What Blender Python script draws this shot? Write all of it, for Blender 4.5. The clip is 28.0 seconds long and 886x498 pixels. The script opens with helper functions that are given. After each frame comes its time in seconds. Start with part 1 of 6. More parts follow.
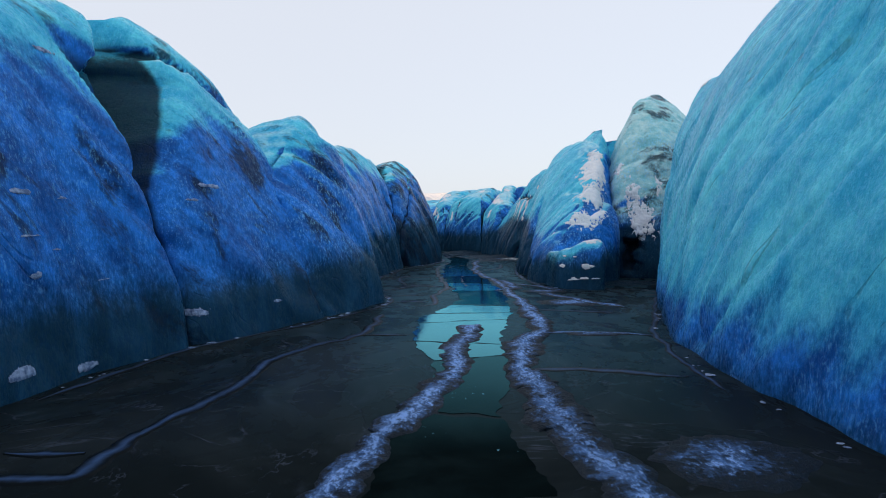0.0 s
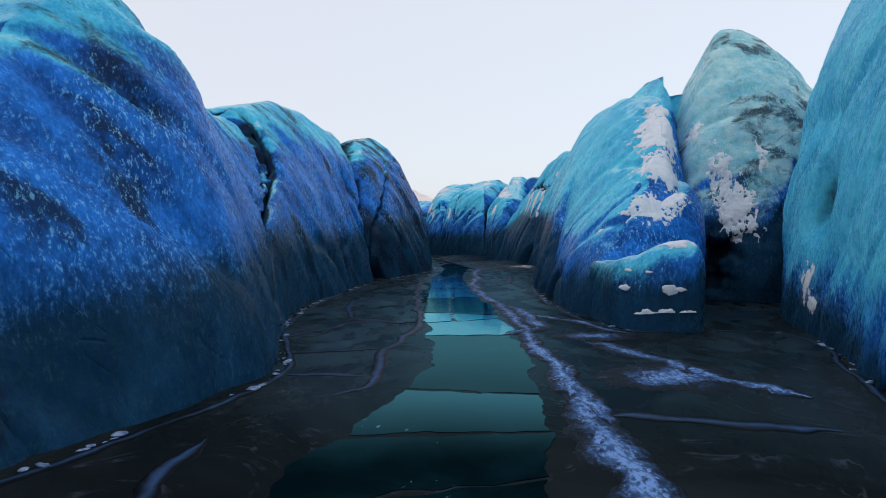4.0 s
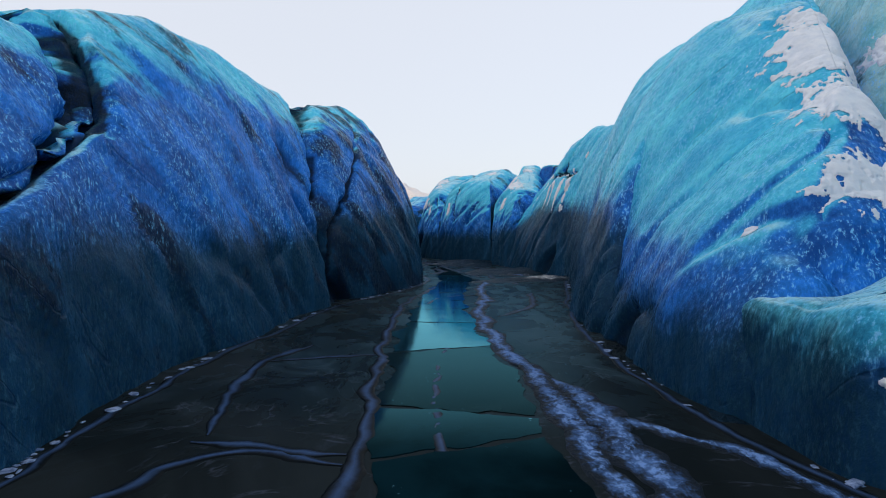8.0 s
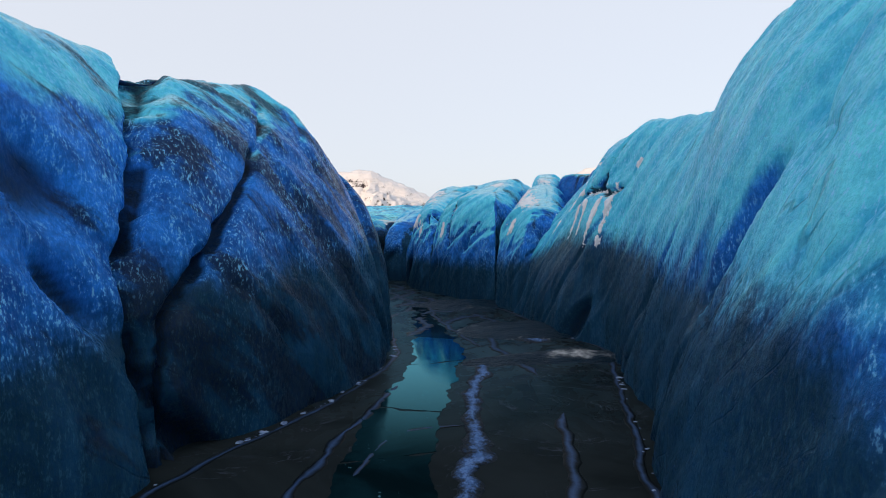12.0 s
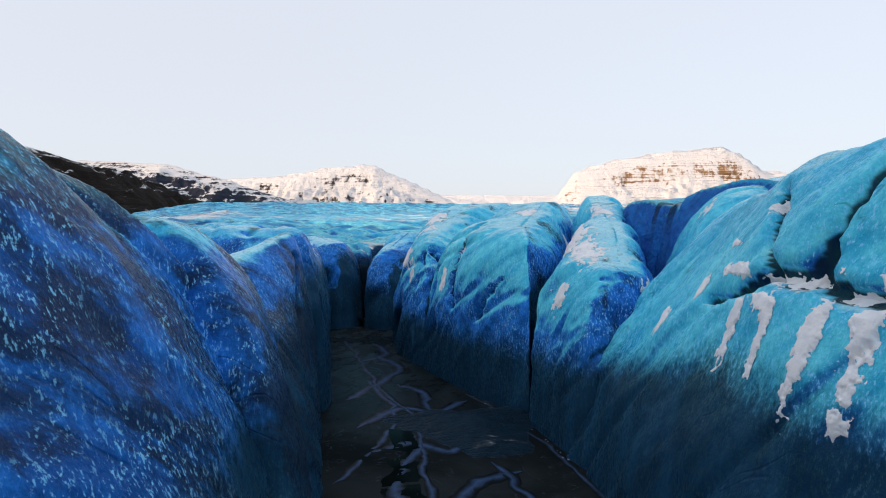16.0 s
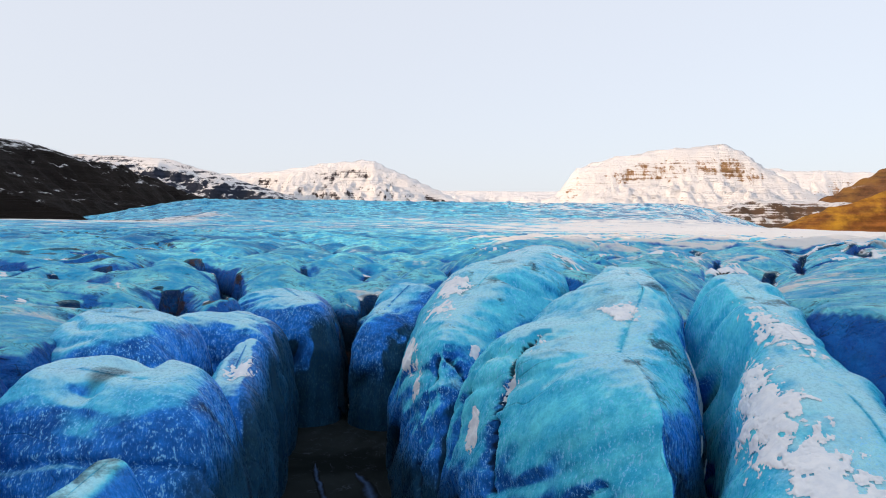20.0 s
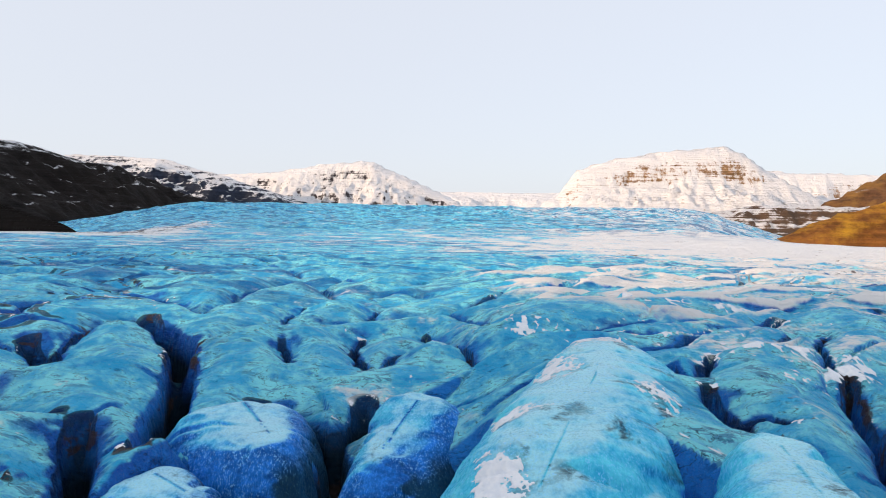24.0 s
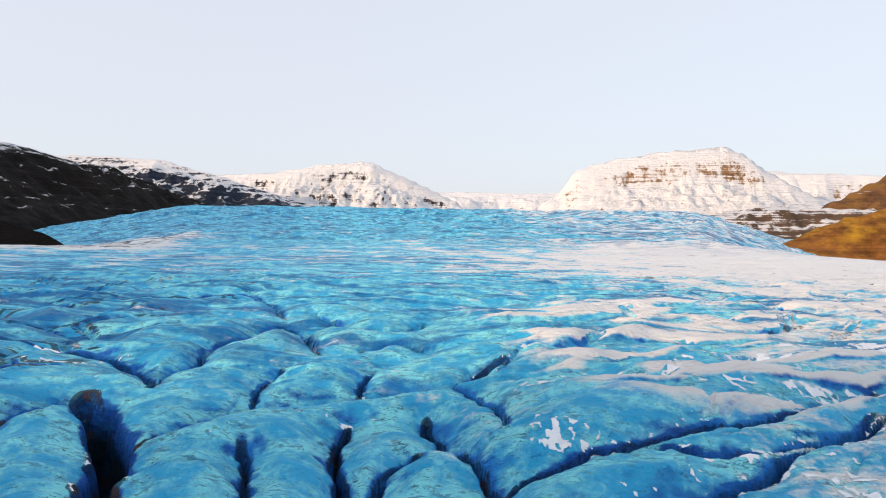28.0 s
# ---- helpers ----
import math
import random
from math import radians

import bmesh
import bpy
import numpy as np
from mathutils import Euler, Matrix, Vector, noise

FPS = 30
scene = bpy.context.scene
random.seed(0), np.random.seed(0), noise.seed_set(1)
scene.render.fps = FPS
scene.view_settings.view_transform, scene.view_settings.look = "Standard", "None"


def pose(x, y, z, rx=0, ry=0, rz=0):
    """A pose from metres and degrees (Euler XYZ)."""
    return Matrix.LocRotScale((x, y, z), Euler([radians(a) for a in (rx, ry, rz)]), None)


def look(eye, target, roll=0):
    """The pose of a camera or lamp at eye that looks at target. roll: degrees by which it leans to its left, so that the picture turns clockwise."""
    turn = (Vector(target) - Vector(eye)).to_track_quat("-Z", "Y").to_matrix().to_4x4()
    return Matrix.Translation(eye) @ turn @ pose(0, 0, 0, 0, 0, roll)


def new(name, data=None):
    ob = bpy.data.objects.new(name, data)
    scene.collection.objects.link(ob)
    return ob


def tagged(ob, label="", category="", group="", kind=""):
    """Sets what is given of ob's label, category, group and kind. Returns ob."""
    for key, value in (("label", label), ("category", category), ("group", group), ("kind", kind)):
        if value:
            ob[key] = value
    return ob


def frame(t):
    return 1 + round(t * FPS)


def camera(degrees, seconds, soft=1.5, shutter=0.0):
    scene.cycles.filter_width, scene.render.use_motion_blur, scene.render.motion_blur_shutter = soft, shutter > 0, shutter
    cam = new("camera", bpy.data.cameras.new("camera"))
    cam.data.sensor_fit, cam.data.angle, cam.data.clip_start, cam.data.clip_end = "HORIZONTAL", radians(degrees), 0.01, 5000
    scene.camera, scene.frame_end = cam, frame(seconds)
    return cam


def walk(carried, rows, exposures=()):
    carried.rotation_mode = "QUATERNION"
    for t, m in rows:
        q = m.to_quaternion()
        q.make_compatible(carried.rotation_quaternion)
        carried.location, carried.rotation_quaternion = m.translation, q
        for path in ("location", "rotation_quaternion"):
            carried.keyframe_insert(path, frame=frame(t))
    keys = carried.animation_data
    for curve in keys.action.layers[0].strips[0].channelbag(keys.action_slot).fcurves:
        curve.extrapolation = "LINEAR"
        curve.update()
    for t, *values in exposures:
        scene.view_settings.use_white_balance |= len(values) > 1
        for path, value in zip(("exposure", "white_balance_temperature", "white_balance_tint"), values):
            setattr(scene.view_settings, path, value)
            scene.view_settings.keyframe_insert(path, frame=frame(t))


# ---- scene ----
cam = camera(75.0, 28.0, soft=1.0)
METRES, EYE, TILT, LEAN, TURN = 100.0, 4.5, -2.0, 0.0, 0.0
DEEP, ARC = 1.237, 0.808
ROWS = [
    (0.0, 0.0, 0.0, 0.0, -0.0, 0.0, 0.0),
    (0.5, 0.0004, 0.0238, 0.0, 0.08, 0.04, 0.01),
    (1.0, 0.0011, 0.0448, 0.0006, 0.14, 0.13, -0.01),
    (1.5, 0.0023, 0.0646, 0.0006, 0.25, 0.21, -0.02),
    (2.0, 0.0038, 0.0846, 0.0008, 0.29, 0.25, -0.0),
    (2.5, 0.0062, 0.1038, 0.0011, 0.33, 0.3, -0.03),
    (4.5, 0.0183, 0.1696, 0.0029, 0.73, 0.25, 0.07),
    (5.0, 0.0199, 0.1846, 0.0027, 0.74, 0.15, 0.09),
    (5.5, 0.021, 0.2003, 0.0027, 0.75, 0.15, 0.13),
    (6.0, 0.0215, 0.2152, 0.0032, 0.73, 0.23, 0.13),
    (6.5, 0.0214, 0.23, 0.0042, 0.79, 0.2, 0.15),
    (7.0, 0.0207, 0.2463, 0.0054, 0.8, 0.19, 0.19),
    (7.5, 0.0204, 0.2619, 0.0068, 0.87, 0.16, 0.22),
    (8.0, 0.0206, 0.2787, 0.0086, 0.97, 0.14, 0.28),
    (8.5, 0.0209, 0.2943, 0.0103, 1.02, 0.19, 0.27),
    (9.0, 0.0224, 0.3103, 0.0125, 1.27, 0.3, 0.29),
    (9.5, 0.0239, 0.3279, 0.0157, 1.41, 0.39, 0.33),
    (10.0, 0.0256, 0.3446, 0.0195, 1.6, 0.44, 0.36),
    (10.5, 0.0278, 0.3626, 0.0237, 1.73, 0.53, 0.35),
    (11.0, 0.0308, 0.3798, 0.028, 1.89, 0.62, 0.32),
    (11.5, 0.0334, 0.3972, 0.0329, 1.96, 0.65, 0.24),
    (12.0, 0.036, 0.4149, 0.0379, 2.03, 0.72, 0.2),
    (12.5, 0.0386, 0.4343, 0.0432, 2.08, 0.73, 0.14),
    (14.5, 0.0409, 0.5203, 0.0688, 2.35, 0.25, -0.26),
    (15.0, 0.039, 0.5402, 0.0738, 2.37, 0.26, -0.32),
    (15.5, 0.0355, 0.5633, 0.0799, 2.35, 0.26, -0.4),
    (16.0, 0.0312, 0.5858, 0.0861, 2.38, 0.17, -0.44),
    (16.5, 0.0273, 0.6058, 0.0921, 2.47, 0.09, -0.5),
    (17.0, 0.0236, 0.6272, 0.0984, 2.45, 0.04, -0.54),
    (17.5, 0.0214, 0.6457, 0.1046, 2.44, -0.19, -0.57),
    (18.0, 0.02, 0.6627, 0.1118, 2.43, -0.26, -0.64),
    (18.5, 0.0182, 0.6803, 0.1187, 2.4, -0.23, -0.67),
    (19.0, 0.0164, 0.6989, 0.1256, 2.36, -0.34, -0.72),
    (19.5, 0.0143, 0.7162, 0.1328, 2.35, -0.34, -0.77),
    (20.0, 0.0121, 0.7317, 0.14, 2.33, -0.4, -0.79),
    (20.5, 0.0091, 0.747, 0.1476, 2.29, -0.45, -0.84),
    (21.0, 0.0064, 0.7599, 0.1541, 2.27, -0.46, -0.88),
    (21.5, 0.0033, 0.7741, 0.1616, 2.27, -0.44, -0.91),
    (22.0, -0.0, 0.7887, 0.1692, 2.25, -0.39, -0.93),
    (22.5, -0.0027, 0.8032, 0.1771, 2.27, -0.35, -0.96),
    (24.5, -0.0084, 0.8579, 0.2071, 2.19, -0.33, -0.96),
    (25.0, -0.0088, 0.8705, 0.2142, 2.15, -0.32, -0.92),
    (25.5, -0.0091, 0.8847, 0.2222, 2.14, -0.28, -0.92),
    (26.0, -0.0097, 0.8964, 0.2289, 2.13, -0.28, -0.92),
    (26.5, -0.0108, 0.908, 0.2361, 2.12, -0.31, -0.91),
    (27.0, -0.0121, 0.9197, 0.2426, 2.12, -0.3, -0.93),
    (27.5, -0.0144, 0.931, 0.2491, 2.09, -0.31, -0.93),
    (28.0, -0.0171, 0.9431, 0.2562, 2.08, -0.35, -0.9),
]
walk(cam, [(t, pose(0, 0, EYE, TILT, LEAN, TURN) @ pose(METRES * x, METRES * DEEP * y, METRES * z, 90 + ARC * pitch, roll, ARC * yaw)) for t, x, y, z, yaw, pitch, roll in ROWS])

# ---- light ----
SUN_RISE, SUN_TURN = 11.0, 235.0  # degrees over the horizon, compass turn from +y
world = bpy.data.worlds.new("sky")
scene.world = world
world.use_nodes = True
wn, wl = world.node_tree.nodes, world.node_tree.links
sky = wn.new("ShaderNodeTexSky")
sky.sky_type = "NISHITA"
sky.sun_disc = False
sky.sun_elevation, sky.sun_rotation = radians(SUN_RISE), radians(SUN_TURN)
sky.air_density, sky.dust_density, sky.ozone_density = 1.0, 2.5, 2.0
veil = wn.new("ShaderNodeMix")
veil.data_type = "RGBA"
veil.inputs["Factor"].default_value = 0.62
veil.inputs["B"].default_value = (9.4, 9.7, 10.6, 1)
wl.new(sky.outputs[0], veil.inputs["A"])
wl.new(veil.outputs["Result"], wn["Background"].inputs["Color"])
wn["Background"].inputs["Strength"].default_value = 0.12

lamp = bpy.data.lights.new("sun", "SUN")
lamp.energy, lamp.angle, lamp.color = 3.9, radians(0.6), (1.0, 0.68, 0.43)
sun = new("sun", lamp)
az, el = radians(SUN_TURN), radians(SUN_RISE)
to_sun = Vector((math.sin(az) * math.cos(el), math.cos(az) * math.cos(el), math.sin(el)))
sun.matrix_world = look(to_sun * 100, (0, 0, 0))


# ---- materials ----
class Mat:
    """A small builder for node materials."""

    def __init__(self, name):
        self.m = bpy.data.materials.new(name)
        self.m.use_nodes = True
        self.n, self.l = self.m.node_tree.nodes, self.m.node_tree.links
        self.b = self.n["Principled BSDF"]
        self.geo = self.n.new("ShaderNodeNewGeometry")
        self.pos = self.geo.outputs["Position"]

    def put(self, value, socket):
        if isinstance(value, bpy.types.NodeSocket):
            self.l.new(value, socket)
        else:
            socket.default_value = value
        return socket

    def math(self, op, a, b=0.0, c=0.0, clamp=False):
        k = self.n.new("ShaderNodeMath")
        k.operation, k.use_clamp = op, clamp
        for i, v in enumerate((a, b, c)):
            self.put(v, k.inputs[i])
        return k.outputs[0]

    def scaled(self, sx, sy, sz, rot=(0, 0, 0)):
        k = self.n.new("ShaderNodeMapping")
        self.put(self.pos, k.inputs["Vector"])
        k.inputs["Scale"].default_value = (sx, sy, sz)
        k.inputs["Rotation"].default_value = [radians(a) for a in rot]
        return k.outputs[0]

    def dipping(self, across, q, s):
        """The place in axes that follow the ice's layers, which dip away along the gully."""
        x, y, z = (self.axis(self.pos, i) for i in range(3))
        k = self.n.new("ShaderNodeCombineXYZ")
        self.put(self.math("MULTIPLY", x, across), k.inputs[0])
        self.put(self.math("MULTIPLY_ADD", y, 0.77 * q, self.math("MULTIPLY", z, 0.64 * q)), k.inputs[1])
        self.put(self.math("MULTIPLY_ADD", y, 0.64 * s, self.math("MULTIPLY", z, -0.77 * s)), k.inputs[2])
        return k.outputs[0]

    def noise(self, scale, detail=4.0, rough=0.55, vector=None, warp=0.0):
        k = self.n.new("ShaderNodeTexNoise")
        k.inputs["Scale"].default_value = scale
        k.inputs["Detail"].default_value = detail
        k.inputs["Roughness"].default_value = rough
        k.inputs["Distortion"].default_value = warp
        self.put(vector or self.pos, k.inputs["Vector"])
        return k.outputs["Fac"]

    def cells(self, scale, vector=None, feature="F1"):
        k = self.n.new("ShaderNodeTexVoronoi")
        k.feature = feature
        k.inputs["Scale"].default_value = scale
        self.put(vector or self.pos, k.inputs["Vector"])
        return k.outputs["Distance"]

    def step(self, value, low, high, a=0.0, b=1.0):
        k = self.n.new("ShaderNodeMapRange")
        k.interpolation_type = "SMOOTHSTEP"
        for i, v in enumerate((value, low, high, a, b)):
            self.put(v, k.inputs[i])
        return k.outputs[0]

    def mix(self, fac, a, b):
        k = self.n.new("ShaderNodeMix")
        k.data_type = "RGBA"
        self.put(fac, k.inputs["Factor"])
        self.put(a if isinstance(a, bpy.types.NodeSocket) else (*a, 1), k.inputs["A"])
        self.put(b if isinstance(b, bpy.types.NodeSocket) else (*b, 1), k.inputs["B"])
        return k.outputs["Result"]

    def axis(self, vector, i):
        k = self.n.new("ShaderNodeSeparateXYZ")
        self.put(vector, k.inputs[0])
        return k.outputs[i]

    def facing(self):
        k = self.n.new("ShaderNodeLayerWeight")
        return k.outputs["Facing"]

    def bump(self, height, strength, distance, after=None):
        k = self.n.new("ShaderNodeBump")
        k.inputs["Strength"].default_value, k.inputs["Distance"].default_value = strength, distance
        self.put(height, k.inputs["Height"])
        if after is not None:
            self.put(after, k.inputs["Normal"])
        return k.outputs[0]

    def done(self, color, rough, normal=None, spec=0.5, ior=1.31):
        self.put(color if isinstance(color, bpy.types.NodeSocket) else (*color, 1), self.b.inputs["Base Color"])
        self.put(rough, self.b.inputs["Roughness"])
        self.b.inputs["IOR"].default_value = ior
        if spec is not None:
            self.b.inputs["Specular IOR Level"].default_value = spec
        if normal is not None:
            self.put(normal, self.b.inputs["Normal"])
        return self.m


def sheen(k, tint, amount, rough, normal):
    """A tinted gloss at low angles over the material."""
    gloss, both = k.n.new("ShaderNodeBsdfGlossy"), k.n.new("ShaderNodeMixShader")
    gloss.inputs["Color"].default_value = (*tint, 1)
    k.put(rough, gloss.inputs["Roughness"])
    k.put(normal, gloss.inputs["Normal"])
    k.put(amount, both.inputs[0])
    k.l.new(k.b.outputs[0], both.inputs[1])
    k.l.new(gloss.outputs[0], both.inputs[2])
    k.l.new(both.outputs[0], k.n["Material Output"].inputs["Surface"])


def ice_material(name="glacier_ice", silty=0.545, sunny=0.15, shift=0.0, low=0.0, gain=1.0, pale_low=(0.030, 0.43, 0.72), pale_high=(0.15, 0.78, 0.94)):
    """Blue glacier ice: royal blue steep faces, frosted shoulders paler and wall feet darker by painted light, cracks
    and silt along the layers.
    """
    k = Mat(name)
    normal = k.geo.outputs["Normal"]
    nz, nx, y, z = k.axis(normal, 2), k.axis(normal, 0), k.axis(k.pos, 1), k.axis(k.pos, 2)
    broad = k.noise(0.22, 5, 0.6)
    grain = k.noise(1.6, 7, 0.7)
    layer = k.noise(1.0, 5, 0.6, k.dipping(0.25, 0.8, 0.2), 0.3)
    flute = k.noise(1.0, 5, 0.6, k.scaled(0.9, 0.9, 0.12))
    dash = k.noise(1.0, 3, 0.62, k.scaled(8.5, 8.5, 3.6))
    speckle = k.noise(1.0, 2, 0.6, k.scaled(20.0, 20.0, 9.0))
    # light put into the colour: faces up and towards -x paler, others blue
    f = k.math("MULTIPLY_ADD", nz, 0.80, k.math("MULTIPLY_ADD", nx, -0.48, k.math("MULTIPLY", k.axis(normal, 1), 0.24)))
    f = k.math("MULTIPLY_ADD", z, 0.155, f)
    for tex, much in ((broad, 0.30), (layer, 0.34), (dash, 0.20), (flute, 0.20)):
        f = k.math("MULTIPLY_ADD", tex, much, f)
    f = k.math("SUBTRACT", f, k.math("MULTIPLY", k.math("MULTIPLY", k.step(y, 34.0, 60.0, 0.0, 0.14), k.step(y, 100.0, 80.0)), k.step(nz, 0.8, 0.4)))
    lit_frost = k.step(f, 1.72 + shift, 2.10 + shift)
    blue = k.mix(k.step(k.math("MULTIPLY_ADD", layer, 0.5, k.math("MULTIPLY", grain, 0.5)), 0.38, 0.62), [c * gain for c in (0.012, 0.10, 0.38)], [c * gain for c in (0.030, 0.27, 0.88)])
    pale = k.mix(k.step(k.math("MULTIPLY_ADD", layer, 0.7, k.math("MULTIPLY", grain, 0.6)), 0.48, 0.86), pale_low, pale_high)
    col = k.mix(lit_frost, blue, pale)
    # dark lower walls: shade put into the colour by height, place and facing
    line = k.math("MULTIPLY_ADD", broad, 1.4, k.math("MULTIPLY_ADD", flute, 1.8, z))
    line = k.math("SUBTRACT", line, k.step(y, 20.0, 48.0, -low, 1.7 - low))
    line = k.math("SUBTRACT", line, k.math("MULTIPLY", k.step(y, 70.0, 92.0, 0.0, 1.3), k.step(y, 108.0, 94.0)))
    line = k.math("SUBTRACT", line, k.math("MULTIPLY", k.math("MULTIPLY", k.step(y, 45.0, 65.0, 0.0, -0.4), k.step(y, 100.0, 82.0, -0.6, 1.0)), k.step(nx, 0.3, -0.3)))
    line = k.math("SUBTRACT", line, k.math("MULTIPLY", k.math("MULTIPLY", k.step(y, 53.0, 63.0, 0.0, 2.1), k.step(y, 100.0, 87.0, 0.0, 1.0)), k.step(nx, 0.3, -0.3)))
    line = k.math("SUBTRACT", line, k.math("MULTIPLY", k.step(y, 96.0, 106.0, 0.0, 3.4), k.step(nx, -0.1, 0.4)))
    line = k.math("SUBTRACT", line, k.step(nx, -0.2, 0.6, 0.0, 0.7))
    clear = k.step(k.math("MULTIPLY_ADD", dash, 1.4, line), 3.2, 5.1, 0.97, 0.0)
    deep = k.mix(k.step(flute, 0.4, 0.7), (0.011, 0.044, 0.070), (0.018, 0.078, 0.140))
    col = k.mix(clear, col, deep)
    # a pale dusting on the flat tops
    dust = k.math("MULTIPLY_ADD", broad, 0.7, k.math("MULTIPLY_ADD", grain, 0.5, k.math("MULTIPLY", nz, 0.9)))
    col = k.mix(k.math("MULTIPLY", k.step(dust, 1.22, 1.5, 0.0, 0.7), lit_frost), col, (0.52, 0.82, 0.88))
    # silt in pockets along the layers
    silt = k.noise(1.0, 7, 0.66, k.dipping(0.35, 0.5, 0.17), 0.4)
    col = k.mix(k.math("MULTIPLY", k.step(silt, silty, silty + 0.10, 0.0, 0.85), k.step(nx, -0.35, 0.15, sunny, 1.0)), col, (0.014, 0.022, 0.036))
    # thin cracks along the layers
    thin = k.math("ABSOLUTE", k.math("SUBTRACT", k.noise(1.0, 2, 0.5, k.dipping(0.25, 0.6, 0.11), 0.1), 0.5))
    where = k.math("MULTIPLY", k.step(k.noise(0.28, 4, 0.6), 0.52, 0.60), k.step(nz, 0.75, 0.5))
    crack = k.math("MULTIPLY", k.step(thin, 0.002, 0.010, 1.0, 0.0), where)
    col = k.mix(k.math("MULTIPLY", crack, 0.3), col, (0.008, 0.024, 0.062))
    # deep cuts and cleft sides darkened: silt, and shade put into the colour
    silt_shade = k.n.new("ShaderNodeAttribute")
    silt_shade.attribute_name = "rim"
    col = k.mix(k.step(k.math("MULTIPLY_ADD", grain, 0.5, silt_shade.outputs["Fac"]), 0.55, 0.95, 0.0, 0.93), col, (0.007, 0.016, 0.026))
    # sky glints painted as upright pale dashes, dark between them
    fine = k.math("MULTIPLY_ADD", speckle, 0.5, k.math("MULTIPLY", dash, 0.6))
    shade = k.math("MULTIPLY", k.step(fine, 0.62, 0.44, 0.0, 0.24), k.math("SUBTRACT", 1.0, k.math("MULTIPLY", lit_frost, 0.55)))
    col = k.mix(shade, col, (0.008, 0.045, 0.16))
    patchy = k.step(k.noise(0.35, 4, 0.6), 0.36, 0.56, 0.10, 0.9)
    glint = k.math("MULTIPLY", k.math("MULTIPLY", k.step(fine, 0.585, 0.68), patchy), k.math("SUBTRACT", 1.0, k.math("MULTIPLY", clear, 0.92)))
    glint = k.math("MULTIPLY", k.math("MULTIPLY", glint, k.step(y, 24.0, 36.0, 0.35, 1.0)), k.step(silt_shade.outputs["Fac"], 0.5, 0.2))
    col = k.mix(glint, col, (0.26, 0.66, 0.96))
    bowl = k.cells(1.0, k.dipping(0.9, 1.5, 0.6))
    b = k.bump(layer, 0.18, 0.3)
    b = k.bump(bowl, 0.15, 0.25, b)
    b = k.bump(grain, 0.45, 0.16, b)
    b = k.bump(fine, 0.55, 0.06, b)
    b = k.bump(crack, 0.4, -0.08, b)
    return k.done(col, k.step(dash, 0.3, 0.7, 0.2, 0.42), b, 0.11)


